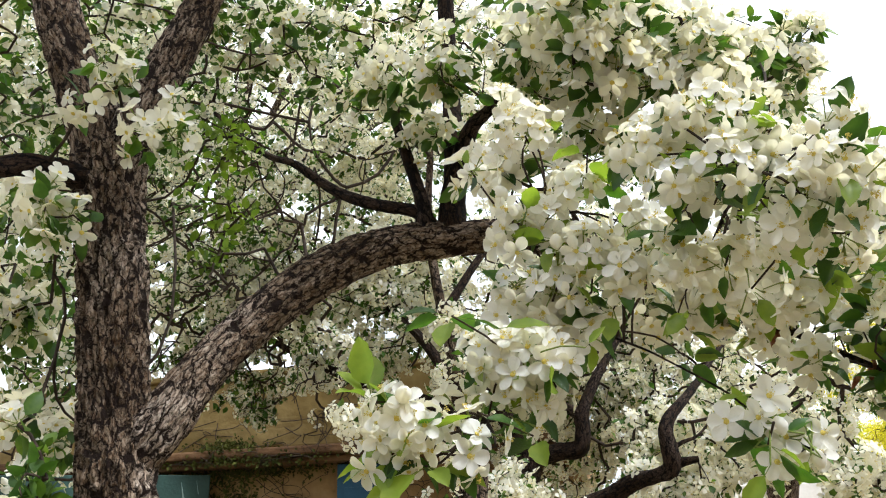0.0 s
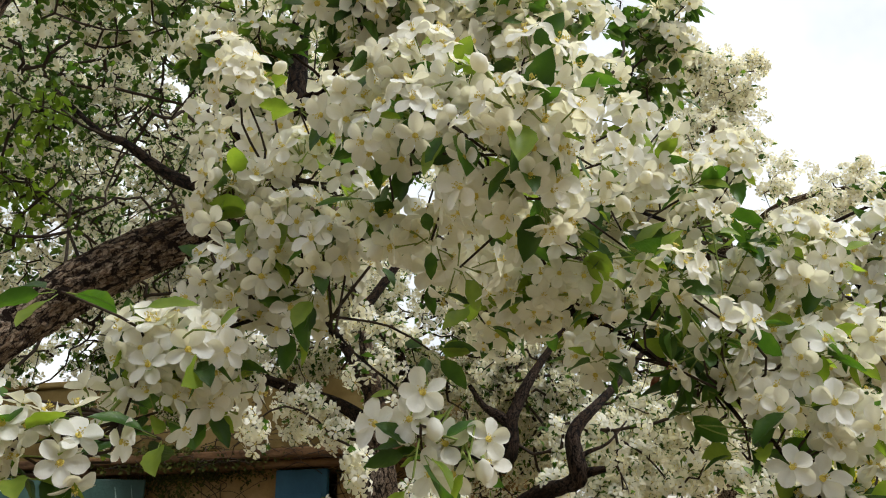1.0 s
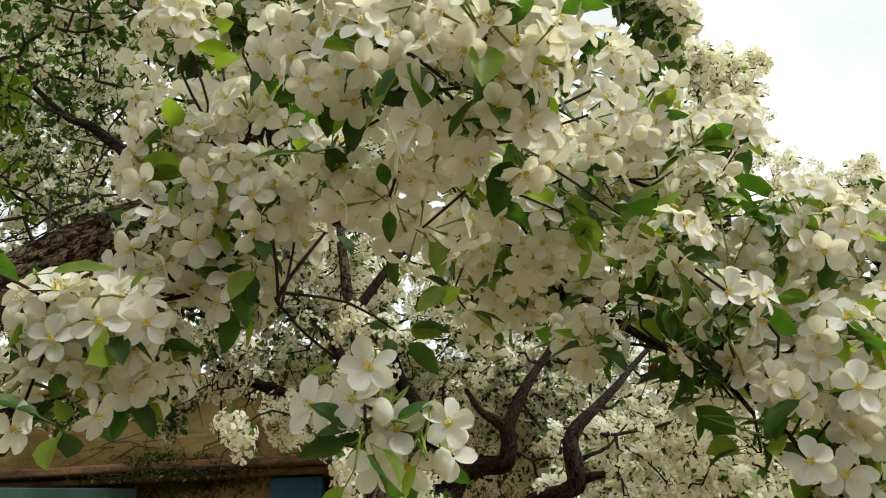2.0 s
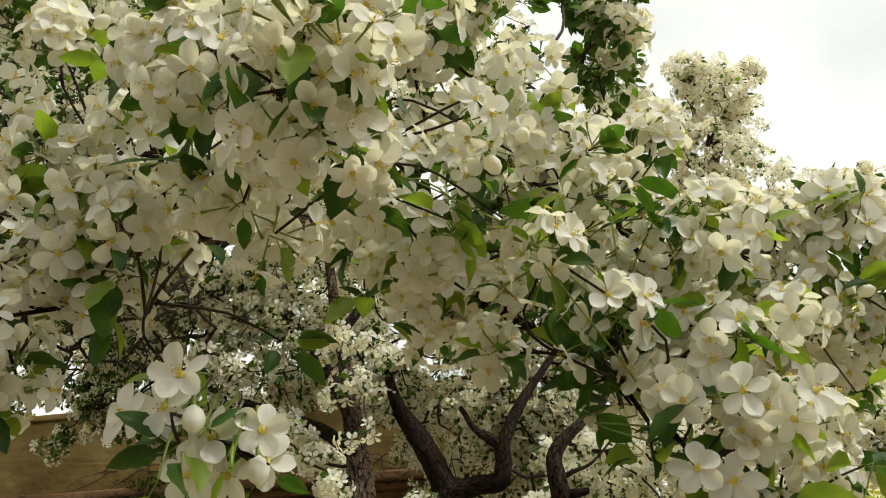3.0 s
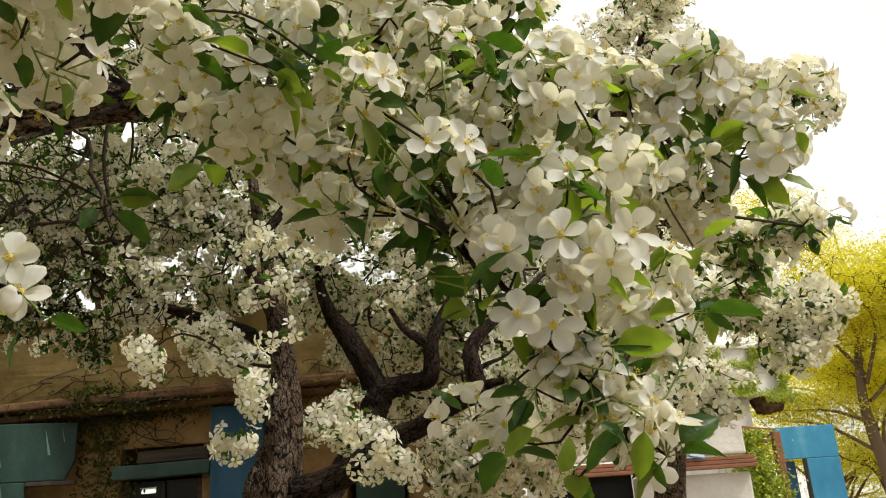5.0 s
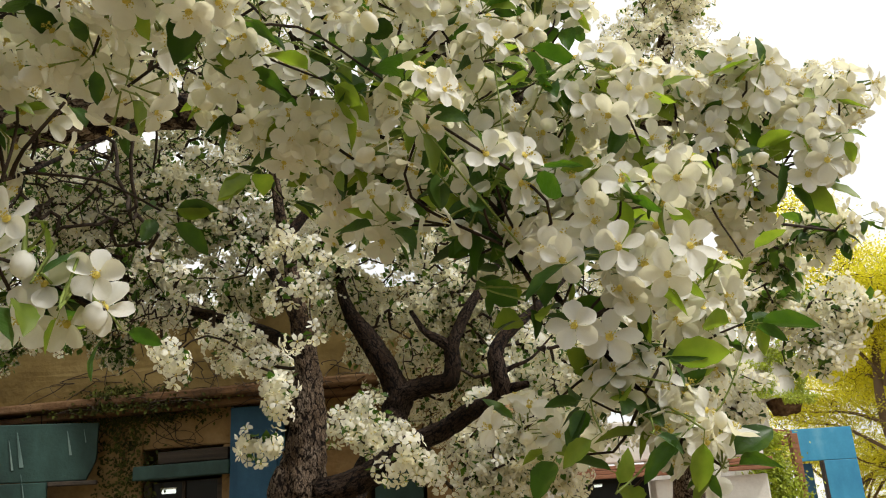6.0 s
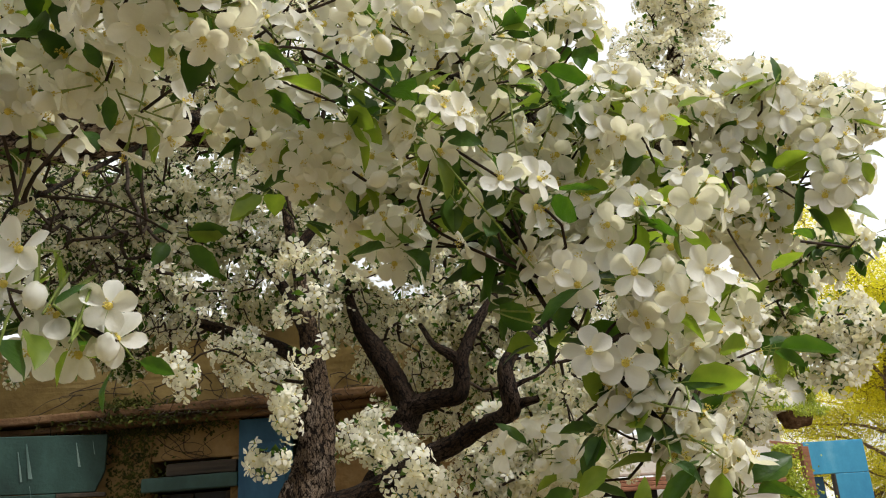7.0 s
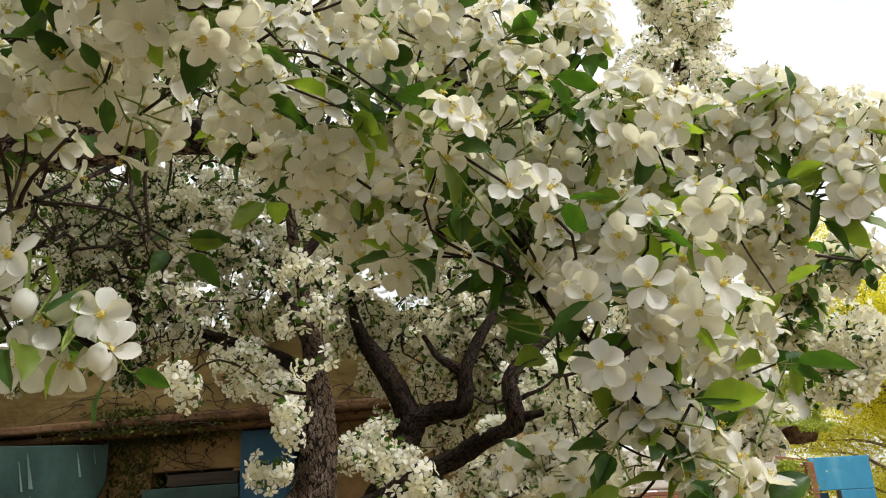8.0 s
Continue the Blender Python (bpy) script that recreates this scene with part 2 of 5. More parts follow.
# ---- mesh helpers ----
def link_mesh(name, verts, faces, mats, parent=None, label="", index=None, smooth=True, uv=None):
    me = bpy.data.meshes.new(name)
    verts, faces = np.asarray(verts, np.float32), np.asarray(faces, np.int32)
    k = faces.shape[1]
    me.vertices.add(len(verts)), me.loops.add(faces.size), me.polygons.add(len(faces))
    me.vertices.foreach_set("co", verts.ravel())
    me.loops.foreach_set("vertex_index", faces.ravel())
    me.polygons.foreach_set("loop_start", np.arange(0, faces.size, k, dtype=np.int32))
    if index is not None:
        me.polygons.foreach_set("material_index", np.asarray(index, np.int32))
    me.polygons.foreach_set("use_smooth", np.full(len(faces), smooth, bool))
    for m in mats:
        me.materials.append(m)
    if uv is not None:
        me.uv_layers.new(name="along").data.foreach_set("uv", np.asarray(uv, np.float32).ravel())
    me.update(calc_edges=True)
    ob = new(name, me)
    if parent:
        ob.parent = parent
    if label:
        ob["label"] = label
    return ob


def part(name, bm, mat, parent=None, label=""):
    me = bpy.data.meshes.new(name)
    bm.normal_update()
    bm.to_mesh(me)
    bm.free()
    me.materials.append(mat)
    ob = new(name, me)
    if parent:
        ob.parent = parent
    if label:
        ob["label"] = label
    return ob


def thing(name, label, category, m=None, group="", kind=""):
    ob = tagged(new(name), label, category, group, kind)
    if m is not None:
        ob.matrix_world = m
    return ob


def box(x0, x1, y0, y1, z0, z1, bevel=0.006, rough=0.0, cuts=0, seed=0):
    """A bevelled box; rough: how far hand-made faces wander."""
    bm = bmesh.new()
    bmesh.ops.create_cube(bm, size=1, matrix=pose((x0 + x1) / 2, (y0 + y1) / 2, (z0 + z1) / 2) @ Matrix.Diagonal((x1 - x0, y1 - y0, z1 - z0, 1)))
    if bevel:
        bmesh.ops.bevel(bm, geom=bm.edges[:], offset=bevel, segments=2, affect="EDGES", profile=0.6)
    if cuts:
        long_edges = [e for e in bm.edges if e.calc_length() > 0.12]
        bmesh.ops.subdivide_edges(bm, edges=long_edges, cuts=cuts, use_grid_fill=True)
    if rough:
        for v in bm.verts:
            v.co += noise.noise_vector(v.co * 3.1 + Vector((seed, 0, 0))) * rough + noise.noise_vector(v.co * 11 + Vector((0, seed, 0))) * rough * 0.35
    return bm


def spline(points, step):
    """Evenly stepped Catmull-Rom samples of rows (x, y, z, radius)."""
    p = np.array(points, float)
    p = np.vstack([2 * p[0] - p[1], p, 2 * p[-1] - p[-2]])
    out = []
    for i in range(1, len(p) - 2):
        n = max(2, int(np.linalg.norm(p[i + 1, :3] - p[i, :3]) / step))
        t = np.linspace(0, 1, n, endpoint=False)[:, None]
        a, b, c, d = p[i - 1], p[i], p[i + 1], p[i + 2]
        out.append(0.5 * (2 * b + (c - a) * t + (2 * a - 5 * b + 4 * c - d) * t ** 2 + (3 * b - a - 3 * c + d) * t ** 3))
    out = np.vstack(out + [p[-2:-1]])
    out[:, 3] = np.maximum(out[:, 3], 0.0008)
    return out


def frames_along(path):
    """For each sample two directions across the path, turned as little as possible."""
    tang = np.gradient(path[:, :3], axis=0)
    tang /= np.linalg.norm(tang, axis=1, keepdims=True) + 1e-12
    side = np.cross(tang[0], (0.3, 0.9, 0.31))
    side /= np.linalg.norm(side)
    sides = []
    for t in tang:
        side = side - t * (side @ t)
        side /= np.linalg.norm(side)
        sides.append(side)
    sides = np.array(sides)
    return sides, np.cross(tang, sides)


def tube(path, ring, relief=0.0, seed=0.0):
    """Verts and quads of a tapered limb, with fissured bark plates raised by relief (a share of the radius)."""
    u, v = frames_along(path)
    ang = np.linspace(0, 2 * np.pi, ring, endpoint=False)
    rad = np.repeat(path[:, 3:4], ring, axis=1)
    if relief:
        run = np.r_[0, np.cumsum(np.linalg.norm(np.diff(path[:, :3], axis=0), axis=1))]
        for i in range(len(path)):
            r = path[i, 3]
            for j in range(ring):
                ca, sa = math.cos(ang[j]), math.sin(ang[j])
                near = noise.voronoi(Vector((ca * r * 85 + seed + 0.7 * noise.noise(Vector((ca * 4, sa * 4, run[i] * 22))), sa * r * 85, run[i] * 21 + 1.2 * noise.noise(Vector((ca * 2, sa * 2, run[i] * 9 + seed))))))[0]
                crack = min(1.0, (near[1] - near[0]) * 2.6)
                swell = noise.noise(Vector((ca * 1.3 + seed, sa * 1.3, run[i] * 6)))
                rad[i, j] = r * (1 + relief * (crack - 0.55) + 0.10 * swell + 0.05 * noise.noise(Vector((ca * 5, sa * 5 + seed, run[i] * 40))))
    co = path[:, None, :3] + rad[..., None] * (np.cos(ang)[None, :, None] * u[:, None] + np.sin(ang)[None, :, None] * v[:, None])
    n = len(path)
    i, j = np.meshgrid(np.arange(n - 1), np.arange(ring), indexing="ij")
    a, b = i * ring + j, i * ring + (j + 1) % ring
    quads = np.stack([a, b, b + ring, a + ring], -1).reshape(-1, 4)
    return co.reshape(-1, 3), quads


def limb(name, points, parent, ring=20, step=0.02, relief=0.0, label="", seed=0.0, skin=None):
    path = spline(points, step)
    v, f = tube(path, ring, relief, seed)
    run = np.r_[0, np.cumsum(np.linalg.norm(np.diff(path[:, :3], axis=0), axis=1))]
    i, j = np.meshgrid(np.arange(len(path) - 1), np.arange(ring), indexing="ij")
    girth = 2 * np.pi * path[:, 3]
    u0, u1, v0, v1 = girth[i] * (j / ring - 0.5), girth[i] * ((j + 1) / ring - 0.5), run[i] + seed, run[i + 1] + seed
    uv = np.stack([np.stack([u0, v0], -1), np.stack([u1, v0], -1), np.stack([girth[i + 1] * ((j + 1) / ring - 0.5), v1], -1), np.stack([girth[i + 1] * (j / ring - 0.5), v1], -1)], -2)
    return link_mesh(name, v, f, [skin or bark], parent, label, uv=uv.reshape(-1, 2))


# ---- blossom and leaf shapes ----
rng = np.random.default_rng(7)


def petal_grid(length, width, cup, curl, rows, cols, r):
    """A rounded petal with a narrow claw, along +x, cupped upwards; verts and triangles."""
    verts, tris = [], []
    for i in range(rows + 1):
        s = i / rows
        half = width / 2 * (0.15 + 0.85 * math.sin(min(1.0, s / 0.56) * math.pi / 2) ** 1.15) if s < 0.56 else width / 2 * math.sqrt(max(0.0, 1 - ((s - 0.56) / 0.455) ** 2.5))
        for j in range(cols + 1):
            w = 2 * j / cols - 1
            x = length * (s - 0.03 * (1 - abs(w)) * (s > 0.95) - 0.05 * w * w * s)
            z = cup * length * s ** 1.5 + curl * length * w * w * math.sin(s * math.pi) - 0.10 * length * max(0, s - 0.6) ** 2 * 4 * r
            verts.append((x, half * w, z + 0.02 * length * math.sin(7 * s + 5 * w + 9 * r)))
    for i in range(rows):
        for j in range(cols):
            a = i * (cols + 1) + j
            tris += [(a, a + 1, a + cols + 2), (a, a + cols + 2, a + cols + 1)]
    return np.array(verts), np.array(tris)


def merge(bits):
    """Joins (verts, tris, material number) bits."""
    vs, fs, ms, base = [], [], [], 0
    for v, f, m in bits:
        vs.append(v), fs.append(np.asarray(f) + base), ms.append(np.full(len(f), m))
        base += len(v)
    return np.vstack(vs), np.vstack(fs), np.concatenate(ms)


def turn_z(v, a):
    c, s = math.cos(a), math.sin(a)
    return np.asarray(v) @ np.array([[c, s, 0], [-s, c, 0], [0, 0, 1]])


def blossom_shape(detail, r):
    """One five-petalled apple blossom that faces +z, about 46 mm across, its stalk running down to -z. Materials: petal, stamen, stalk."""
    bits = []
    open_ = r.uniform(-0.04, 0.42)
    rows, cols = ((7, 4), (4, 2), (2, 1))[detail]
    for k in range(5):
        length, width = 0.0222 * r.uniform(0.88, 1.08), 0.0160 * r.uniform(0.84, 1.14)
        v, f = petal_grid(length, width, open_ + r.uniform(-0.14, 0.14), r.uniform(0.06, 0.26), rows, cols, r.uniform(0, 1))
        if detail == 2:
            v, f = np.array([(0.001, 0, 0), (length * 0.52, -width * 0.46, v[2][2]), (length * 0.52, width * 0.46, v[3][2]), (length * 0.98, -width * 0.3, v[-1][2]), (length * 0.98, width * 0.3, v[-1][2])]), np.array([(0, 1, 2), (1, 3, 2), (3, 4, 2)])
        v = v + (0.0018, 0, 0)
        lean = r.uniform(-0.45, 0.45)
        v = np.stack([v[:, 0], v[:, 1] * math.cos(lean), v[:, 2] + v[:, 1] * math.sin(lean)], -1)
        bits.append((turn_z(v, 2 * math.pi * k / 5 + r.uniform(-0.16, 0.16)), f, 0))
    if detail == 0:
        for k in range(14):
            a, lean, h = r.uniform(0, 6.28), r.uniform(0.1, 0.55), r.uniform(0.006, 0.0095)
            tip = np.array([math.cos(a) * lean * h, math.sin(a) * lean * h, h])
            foot = np.array([math.cos(a) * 0.0012, math.sin(a) * 0.0012, 0])
            w = np.array([-math.sin(a), math.cos(a), 0]) * 0.0003
            d = 0.0009
            bits.append((np.array([foot - w, foot + w, tip]), [(0, 1, 2)], 1))
            bits.append((tip + d * np.array([(1, 0, 0), (-0.5, 0.9, 0), (-0.5, -0.9, 0), (0, 0, 1.3), (0, 0, -1)]), [(0, 1, 3), (1, 2, 3), (2, 0, 3), (1, 0, 4), (2, 1, 4), (0, 2, 4)], 1))
    w = 0.0034 if detail == 0 else 0.0042
    c = [(w * math.cos(t), w * math.sin(t), 0.0012) for t in np.arange(6) * math.pi / 3] + [(0, 0, 0.0045 if detail else 0.003)]
    bits.append((np.array(c), [(i, (i + 1) % 6, 6) for i in range(0, 6, 1 if detail < 2 else 2)], 1))
    if detail < 2:
        s = np.array([0.0009, 0.0009, 1])
        p = np.array([(1, 0, 0), (-0.5, 0.87, 0), (-0.5, -0.87, 0)])
        bend = r.uniform(-0.006, 0.006, 2)
        lo, mid = p * s + (bend[0], bend[1], -0.03), p * s * (1.2, 1.2, 1) + (0, 0, -0.009)
        top = p * (0.0024, 0.0024, 1) + (0, 0, -0.0005)
        tri = []
        for a, b in ((0, 3), (3, 6)):
            for i in range(3):
                j = (i + 1) % 3
                tri += [(a + i, a + j, b + j), (a + i, b + j, b + i)]
        bits.append((np.vstack([lo, mid, top]), tri, 2))
    return merge(bits)


def bud_shape(r):
    """A closed blossom bud, slightly pink-white, on its stalk."""
    rings, verts, tris = [(0, 0.0012), (0.003, 0.0048), (0.008, 0.0066), (0.013, 0.0052), (0.0165, 0.0014)], [], []
    for z, w in rings:
        verts += [(w * math.cos(t), w * math.sin(t), z) for t in np.arange(8) * math.pi / 4]
    for i in range(len(rings) - 1):
        for j in range(8):
            a, b = i * 8 + j, i * 8 + (j + 1) % 8
            tris += [(a, b, b + 8), (a, b + 8, a + 8)]
    stem = np.array([(0.0009, 0, -0.03), (-0.0006, 0.0007, -0.03), (-0.0006, -0.0007, -0.03), (0.002, 0, 0.001), (-0.001, 0.0017, 0.001), (-0.001, -0.0017, 0.001)])
    return merge([(np.array(verts), tris, 0), (stem, [(0, 1, 4), (0, 4, 3), (1, 2, 5), (1, 5, 4), (2, 0, 3), (2, 3, 5)], 2)])


def leaf_shape(detail, r):
    """A pointed oval leaf along +x, folded along its midrib and drooping, 46 mm long, with a short stalk."""
    if detail == 3:
        return np.array([(0, 0, 0), (0.022, 0.011, 0.003), (0.046, 0, 0), (0.022, -0.011, 0.003)]), np.array([(0, 2, 1), (0, 3, 2)]), np.zeros(2, int)
    rows = (8, 4, 2)[detail]
    length, width = 0.042 * r.uniform(0.85, 1.15), 0.0245 * r.uniform(0.8, 1.15)
    fold, droop, twist = r.uniform(0.15, 0.5), r.uniform(0.0, 0.6), r.uniform(-0.4, 0.4)
    verts, tris = [], []
    cols = 4 if detail == 0 else 2
    for i in range(rows + 1):
        s = i / rows
        half = width / 2 * (math.sin(math.pi * s ** 0.82) ** 0.75 if 0 < s < 1 else 0.02)
        for j in range(cols + 1):
            w = 2 * j / cols - 1
            serrate = 1 + (0.05 * (-1) ** i if abs(w) == 1 and detail == 0 else 0)
            y, z = half * w * serrate, abs(w) * half * fold + 0.06 * half * math.sin(s * 14) * abs(w) - droop * length * s * s * 0.5
            verts.append((0.012 + length * s, y * math.cos(twist * s) - z * math.sin(twist * s) * 0.3, z + y * math.sin(twist * s)))
    for i in range(rows):
        for j in range(cols):
            a = i * (cols + 1) + j
            tris += [(a, a + 1, a + cols + 2), (a, a + cols + 2, a + cols + 1)]
    bits = [(np.array(verts), tris, 0)]
    if detail < 2:
        st = np.array([(0, 0.0005, 0), (0, -0.0005, 0), (0, 0, -0.0008), (0.013, 0.0006, 0), (0.013, -0.0006, 0), (0.013, 0, -0.0008)])
        bits.append((st, [(0, 1, 4), (0, 4, 3), (1, 2, 5), (1, 5, 4), (2, 0, 3), (2, 3, 5)], 1))
    return merge(bits)


SHAPES = {("blossom", d): [blossom_shape(d, rng) for _ in range((10, 8, 8)[d])] for d in range(3)}
SHAPES |= {("leaf", d): [leaf_shape(d, rng) for _ in range((8, 6, 5)[d])] for d in range(3)}
SHAPES[("leaf", 3)] = [leaf_shape(3, rng)]
SHAPES[("bud", 0)] = [bud_shape(rng) for _ in range(2)]


def facing(d, r):
    """Rotation matrices that turn +z to the rows of d, each spun at random."""
    d = d / (np.linalg.norm(d, axis=1, keepdims=True) + 1e-9)
    ref = np.where(np.abs(d[:, 2:3]) < 0.9, (0.0, 0.0, 1.0), (1.0, 0.0, 0.0))
    x = np.cross(ref, d)
    x /= np.linalg.norm(x, axis=1, keepdims=True)
    y = np.cross(d, x)
    a = r.uniform(0, 2 * np.pi, len(d))[:, None]
    return np.stack([np.cos(a) * x + np.sin(a) * y, -np.sin(a) * x + np.cos(a) * y, d], -1)


def cluster_parts(c, axis, blossoms, leaves, r, size=1.0):
    """Poses of the blossoms (facing out of a loose dome) and leaves of one flower cluster: two lists of 4 x 4."""
    out = []
    n = int(blossoms)
    d = np.array([(math.cos(a) * math.sin(p), math.sin(a) * math.sin(p), math.cos(p)) for a, p in
                  zip(np.arange(n) * 2.4 + r.uniform(0, 6.28), np.sqrt((np.arange(n) + 0.35) / max(n, 1)) * 1.45)]).reshape(-1, 3) + r.normal(0, 0.16, (n, 3))
    base = facing(np.array([axis]), r)[0]
    d = d @ base.T
    d /= np.linalg.norm(d, axis=1, keepdims=True)
    rot = facing(d, r) if n else d
    heads = []
    for k in range(n):
        m = np.eye(4)
        m[:3, :3] = rot[k] * size * r.uniform(0.88, 1.1)
        m[:3, 3] = c + d[k] * 0.034 * size * r.uniform(0.8, 1.25)
        heads.append(m)
    for k in range(int(leaves)):
        a = r.uniform(0, 6.28)
        q = base @ np.array([math.cos(a), math.sin(a), r.uniform(-0.5, 0.45)])
        q[2] -= 0.15
        q /= np.linalg.norm(q)
        up = np.array([0, 0, 1.0]) + r.normal(0, 0.5, 3)
        y = np.cross(up, q)
        y /= np.linalg.norm(y)
        m = np.eye(4)
        m[:3, :3] = np.stack([q, y, np.cross(q, y)], -1) * size * r.uniform(0.6, 1.08)
        m[:3, 3] = c + q * 0.004
        out.append(m)
    return heads, out


def scatter(name, kind, detail, poses, mats, parent, label, r):
    """All poses of one shape family joined into one mesh, of kind stuff."""
    poses = np.array(poses)
    pick = r.integers(0, len(SHAPES[(kind, detail)]), len(poses))
    vs, fs, ms, base = [], [], [], 0
    for k, (v, f, m) in enumerate(SHAPES[(kind, detail)]):
        p = poses[pick == k]
        if not len(p):
            continue
        co = np.einsum("nij,vj->nvi", p[:, :3, :3], v) + p[:, None, :3, 3]
        vs.append(co.reshape(-1, 3))
        fs.append((f[None] + (np.arange(len(p)) * len(v))[:, None, None] + base).reshape(-1, 3))
        ms.append(np.tile(m, len(p)))
        base += co.shape[0] * co.shape[1]
    ob = link_mesh(name, np.vstack(vs), np.vstack(fs), mats, parent, label, np.concatenate(ms))
    ob["kind"] = "stuff"
    return ob


def strewn(places, normals, sizes, r):
    """Poses at the places, leaves lying across the normals, spun at random."""
    m = np.tile(np.eye(4), (len(places), 1, 1))
    m[:, :3, :3] = facing(normals, r) * np.asarray(sizes)[:, None, None]
    m[:, :3, 3] = places
    return m


def cloud_points(rows, r, most=0.33):
    """Flower cluster places in ellipsoids (x, y, z, rx, ry, rz, count), gathered along short runs so that gaps stay between."""
    out = []
    for x, y, z, rx, ry, rz, n in rows:
        runs = max(1, int(n) // 6)
        made = 0
        for k in range(runs):
            d = r.normal(0, 1, 3)
            d *= r.uniform(0.0, 1.0) ** (1 / 3) / np.linalg.norm(d)
            way = r.normal(0, 1, 3) * (1, 1, 0.7) + (0, 0, 0.15)
            way /= np.linalg.norm(way)
            m = (int(n) - made) // (runs - k)
            made += m
            reach = min(most, 0.9 * max(rx, rz))
            for t in np.linspace(-0.5, 0.5, m):
                out.append(np.array((x, y, z)) + d * (rx, ry, rz) + way * reach * t + r.normal(0, 0.022, 3))
    return np.array(out)


def twigs(name, roots, ends, parent, r, thick=0.0011, label="dark bare twigs", most=0.0026):
    """A net of twigs that ties every end to the nearest limb or twig; thickness grows with what a twig carries. One mesh of kind stuff."""
    pos = [np.array(p) for p in roots]
    par, depth = [-1] * len(pos), len(pos)
    alln = np.empty((len(roots) + 5 * len(ends) + 8, 3))
    alln[: len(pos)] = pos
    count = len(pos)
    gap = np.min(np.linalg.norm(ends[:, None, ::1] - alln[None, :count:4], axis=2), axis=1) if len(ends) else []
    for e in ends[np.argsort(gap)]:
        d = np.linalg.norm(alln[:count] - e, axis=1)
        k = int(np.argmin(d))
        span = d[k]
        n = 1 if span < 0.06 else 2 if span < 0.16 else 4
        a, last = alln[k].copy(), k
        bow = r.normal(0, 0.10 * span, 3) - (0, 0, 0.06 * span)
        for i in range(1, n + 1):
            t = i / n
            alln[count] = a + (e - a) * t + bow * math.sin(math.pi * t)
            par.append(last)
            last = count
            count += 1
    load = np.ones(count)
    for i in range(count - 1, depth - 1, -1):
        if par[i] >= depth:
            load[par[i]] += load[i]
    child = np.arange(depth, count)
    mother = np.array(par[depth:])
    rc = np.minimum(thick * load[child] ** 0.42, most)
    rm = np.where(mother >= depth, np.minimum(thick * load[np.maximum(mother, 0)] ** 0.42, most), rc * 1.25)
    rm = np.minimum(rm, rc * 1.6)
    a, b = alln[mother], alln[child]
    w = b - a
    fr = facing(w + 1e-9, r)
    ring = 5
    ang = np.arange(ring) * 2 * np.pi / ring
    cs = np.stack([np.cos(ang), np.sin(ang)], -1)
    across = np.einsum("nij,kj->nki", fr[:, :, :2], cs)
    v = np.concatenate([a[:, None] + across * rm[:, None, None], b[:, None] + across * rc[:, None, None]], 1)
    q = np.array([(i, (i + 1) % ring, ring + (i + 1) % ring, ring + i) for i in range(ring)])
    f = q[None] + (np.arange(len(child)) * 2 * ring)[:, None, None]
    ob = link_mesh(name, v.reshape(-1, 3), f.reshape(-1, 4), [bark_twig], parent, label)
    ob["kind"] = "stuff"
    return ob


def massed_crown(tree, points, detail, blossoms, leaves, r, core, size=1.0, leaf=None):
    """Joined blossoms and leaves at the points; each cluster opens away from the crown's core."""
    heads, blades = [], []
    for p in points:
        axis = (p - core) / (np.linalg.norm(p - core) + 1e-6) + r.normal(0, 0.55, 3) + (0, 0, 0.1)
        h, b = cluster_parts(p, axis, max(0, r.integers(blossoms[0], blossoms[1] + 1)), r.integers(leaves[0], leaves[1] + 1), r, size)
        heads += h
        blades += b
    if heads:
        scatter("blossom_mass", "blossom", detail, heads, [petal_far, stamen, stalk], tree, "massed white apple blossoms", r)
    if blades:
        scatter("leaf_mass", "leaf", detail, blades, [leaf or leaf_far, stalk], tree, "small fresh green leaves", r)


# ---- ground ----
g = bmesh.new()
bmesh.ops.create_grid(g, x_segments=120, y_segments=120, size=1)
for v in g.verts:
    far = math.hypot(v.co.x, v.co.y)
    v.co.x, v.co.y = v.co.x * (6 + 394 * far ** 4), v.co.y * (6 + 394 * far ** 4)
    v.co.z = 0.04 * noise.noise(v.co * 0.7) if far < 0.5 else 0.0
tagged(part("ground", g, soil), "bare brown soil with sparse weeds", "ground", kind="structure")

# unseen walls added to close the yard behind the camera and block low light
for i, (x0, x1, y0, y1) in enumerate(((-8.0, 12.0, -4.3, -4.0), (-8.3, -8.0, -4.3, 9.0))):
    tagged(part("wall_back" if i == 0 else "wall_side", box(x0, x1, y0, y1, -0.05, 3.2, 0.02, 0.02, 8, 90 + i), plaster), "added unseen yard wall, plain ochre plaster", "wall", kind="structure")

# ---- the low plastered house ----
house = thing("house", "low ochre plastered house with a parapet and painted shutters", "house", pose(-0.62, 5.30, 0, 0, 0, -11.3))
# wall below the ledge: piers and strips left round the openings
for x0, x1, z0, z1, s in ((-6.0, -1.62, -0.05, 2.275, 1), (-1.62, -0.58, 0.0, 2.275, 2), (-0.58, 0.0, 2.06, 2.275, 3), (-0.58, 0.0, -0.05, 0.9, 4), (-0.07, 0.0, 0.9, 2.06, 5),
                          (0.0, 0.36, 2.262, 2.275, 6), (0.36, 0.80, -0.05, 2.275, 7), (0.80, 1.14, 2.0, 2.275, 8), (1.14, 1.5, -0.05, 2.275, 9)):
    part("wall", box(x0, x1, 0.0, 0.32, z0, z1, 0.012, 0.012, 6, s), adobe, house, "orange adobe wall with cracks")
part("parapet", box(-6.05, 1.54, -0.05, 0.34, 2.375, 2.85, 0.02, 0.018, 12, 21), plaster, house, "ochre plastered parapet, stained")
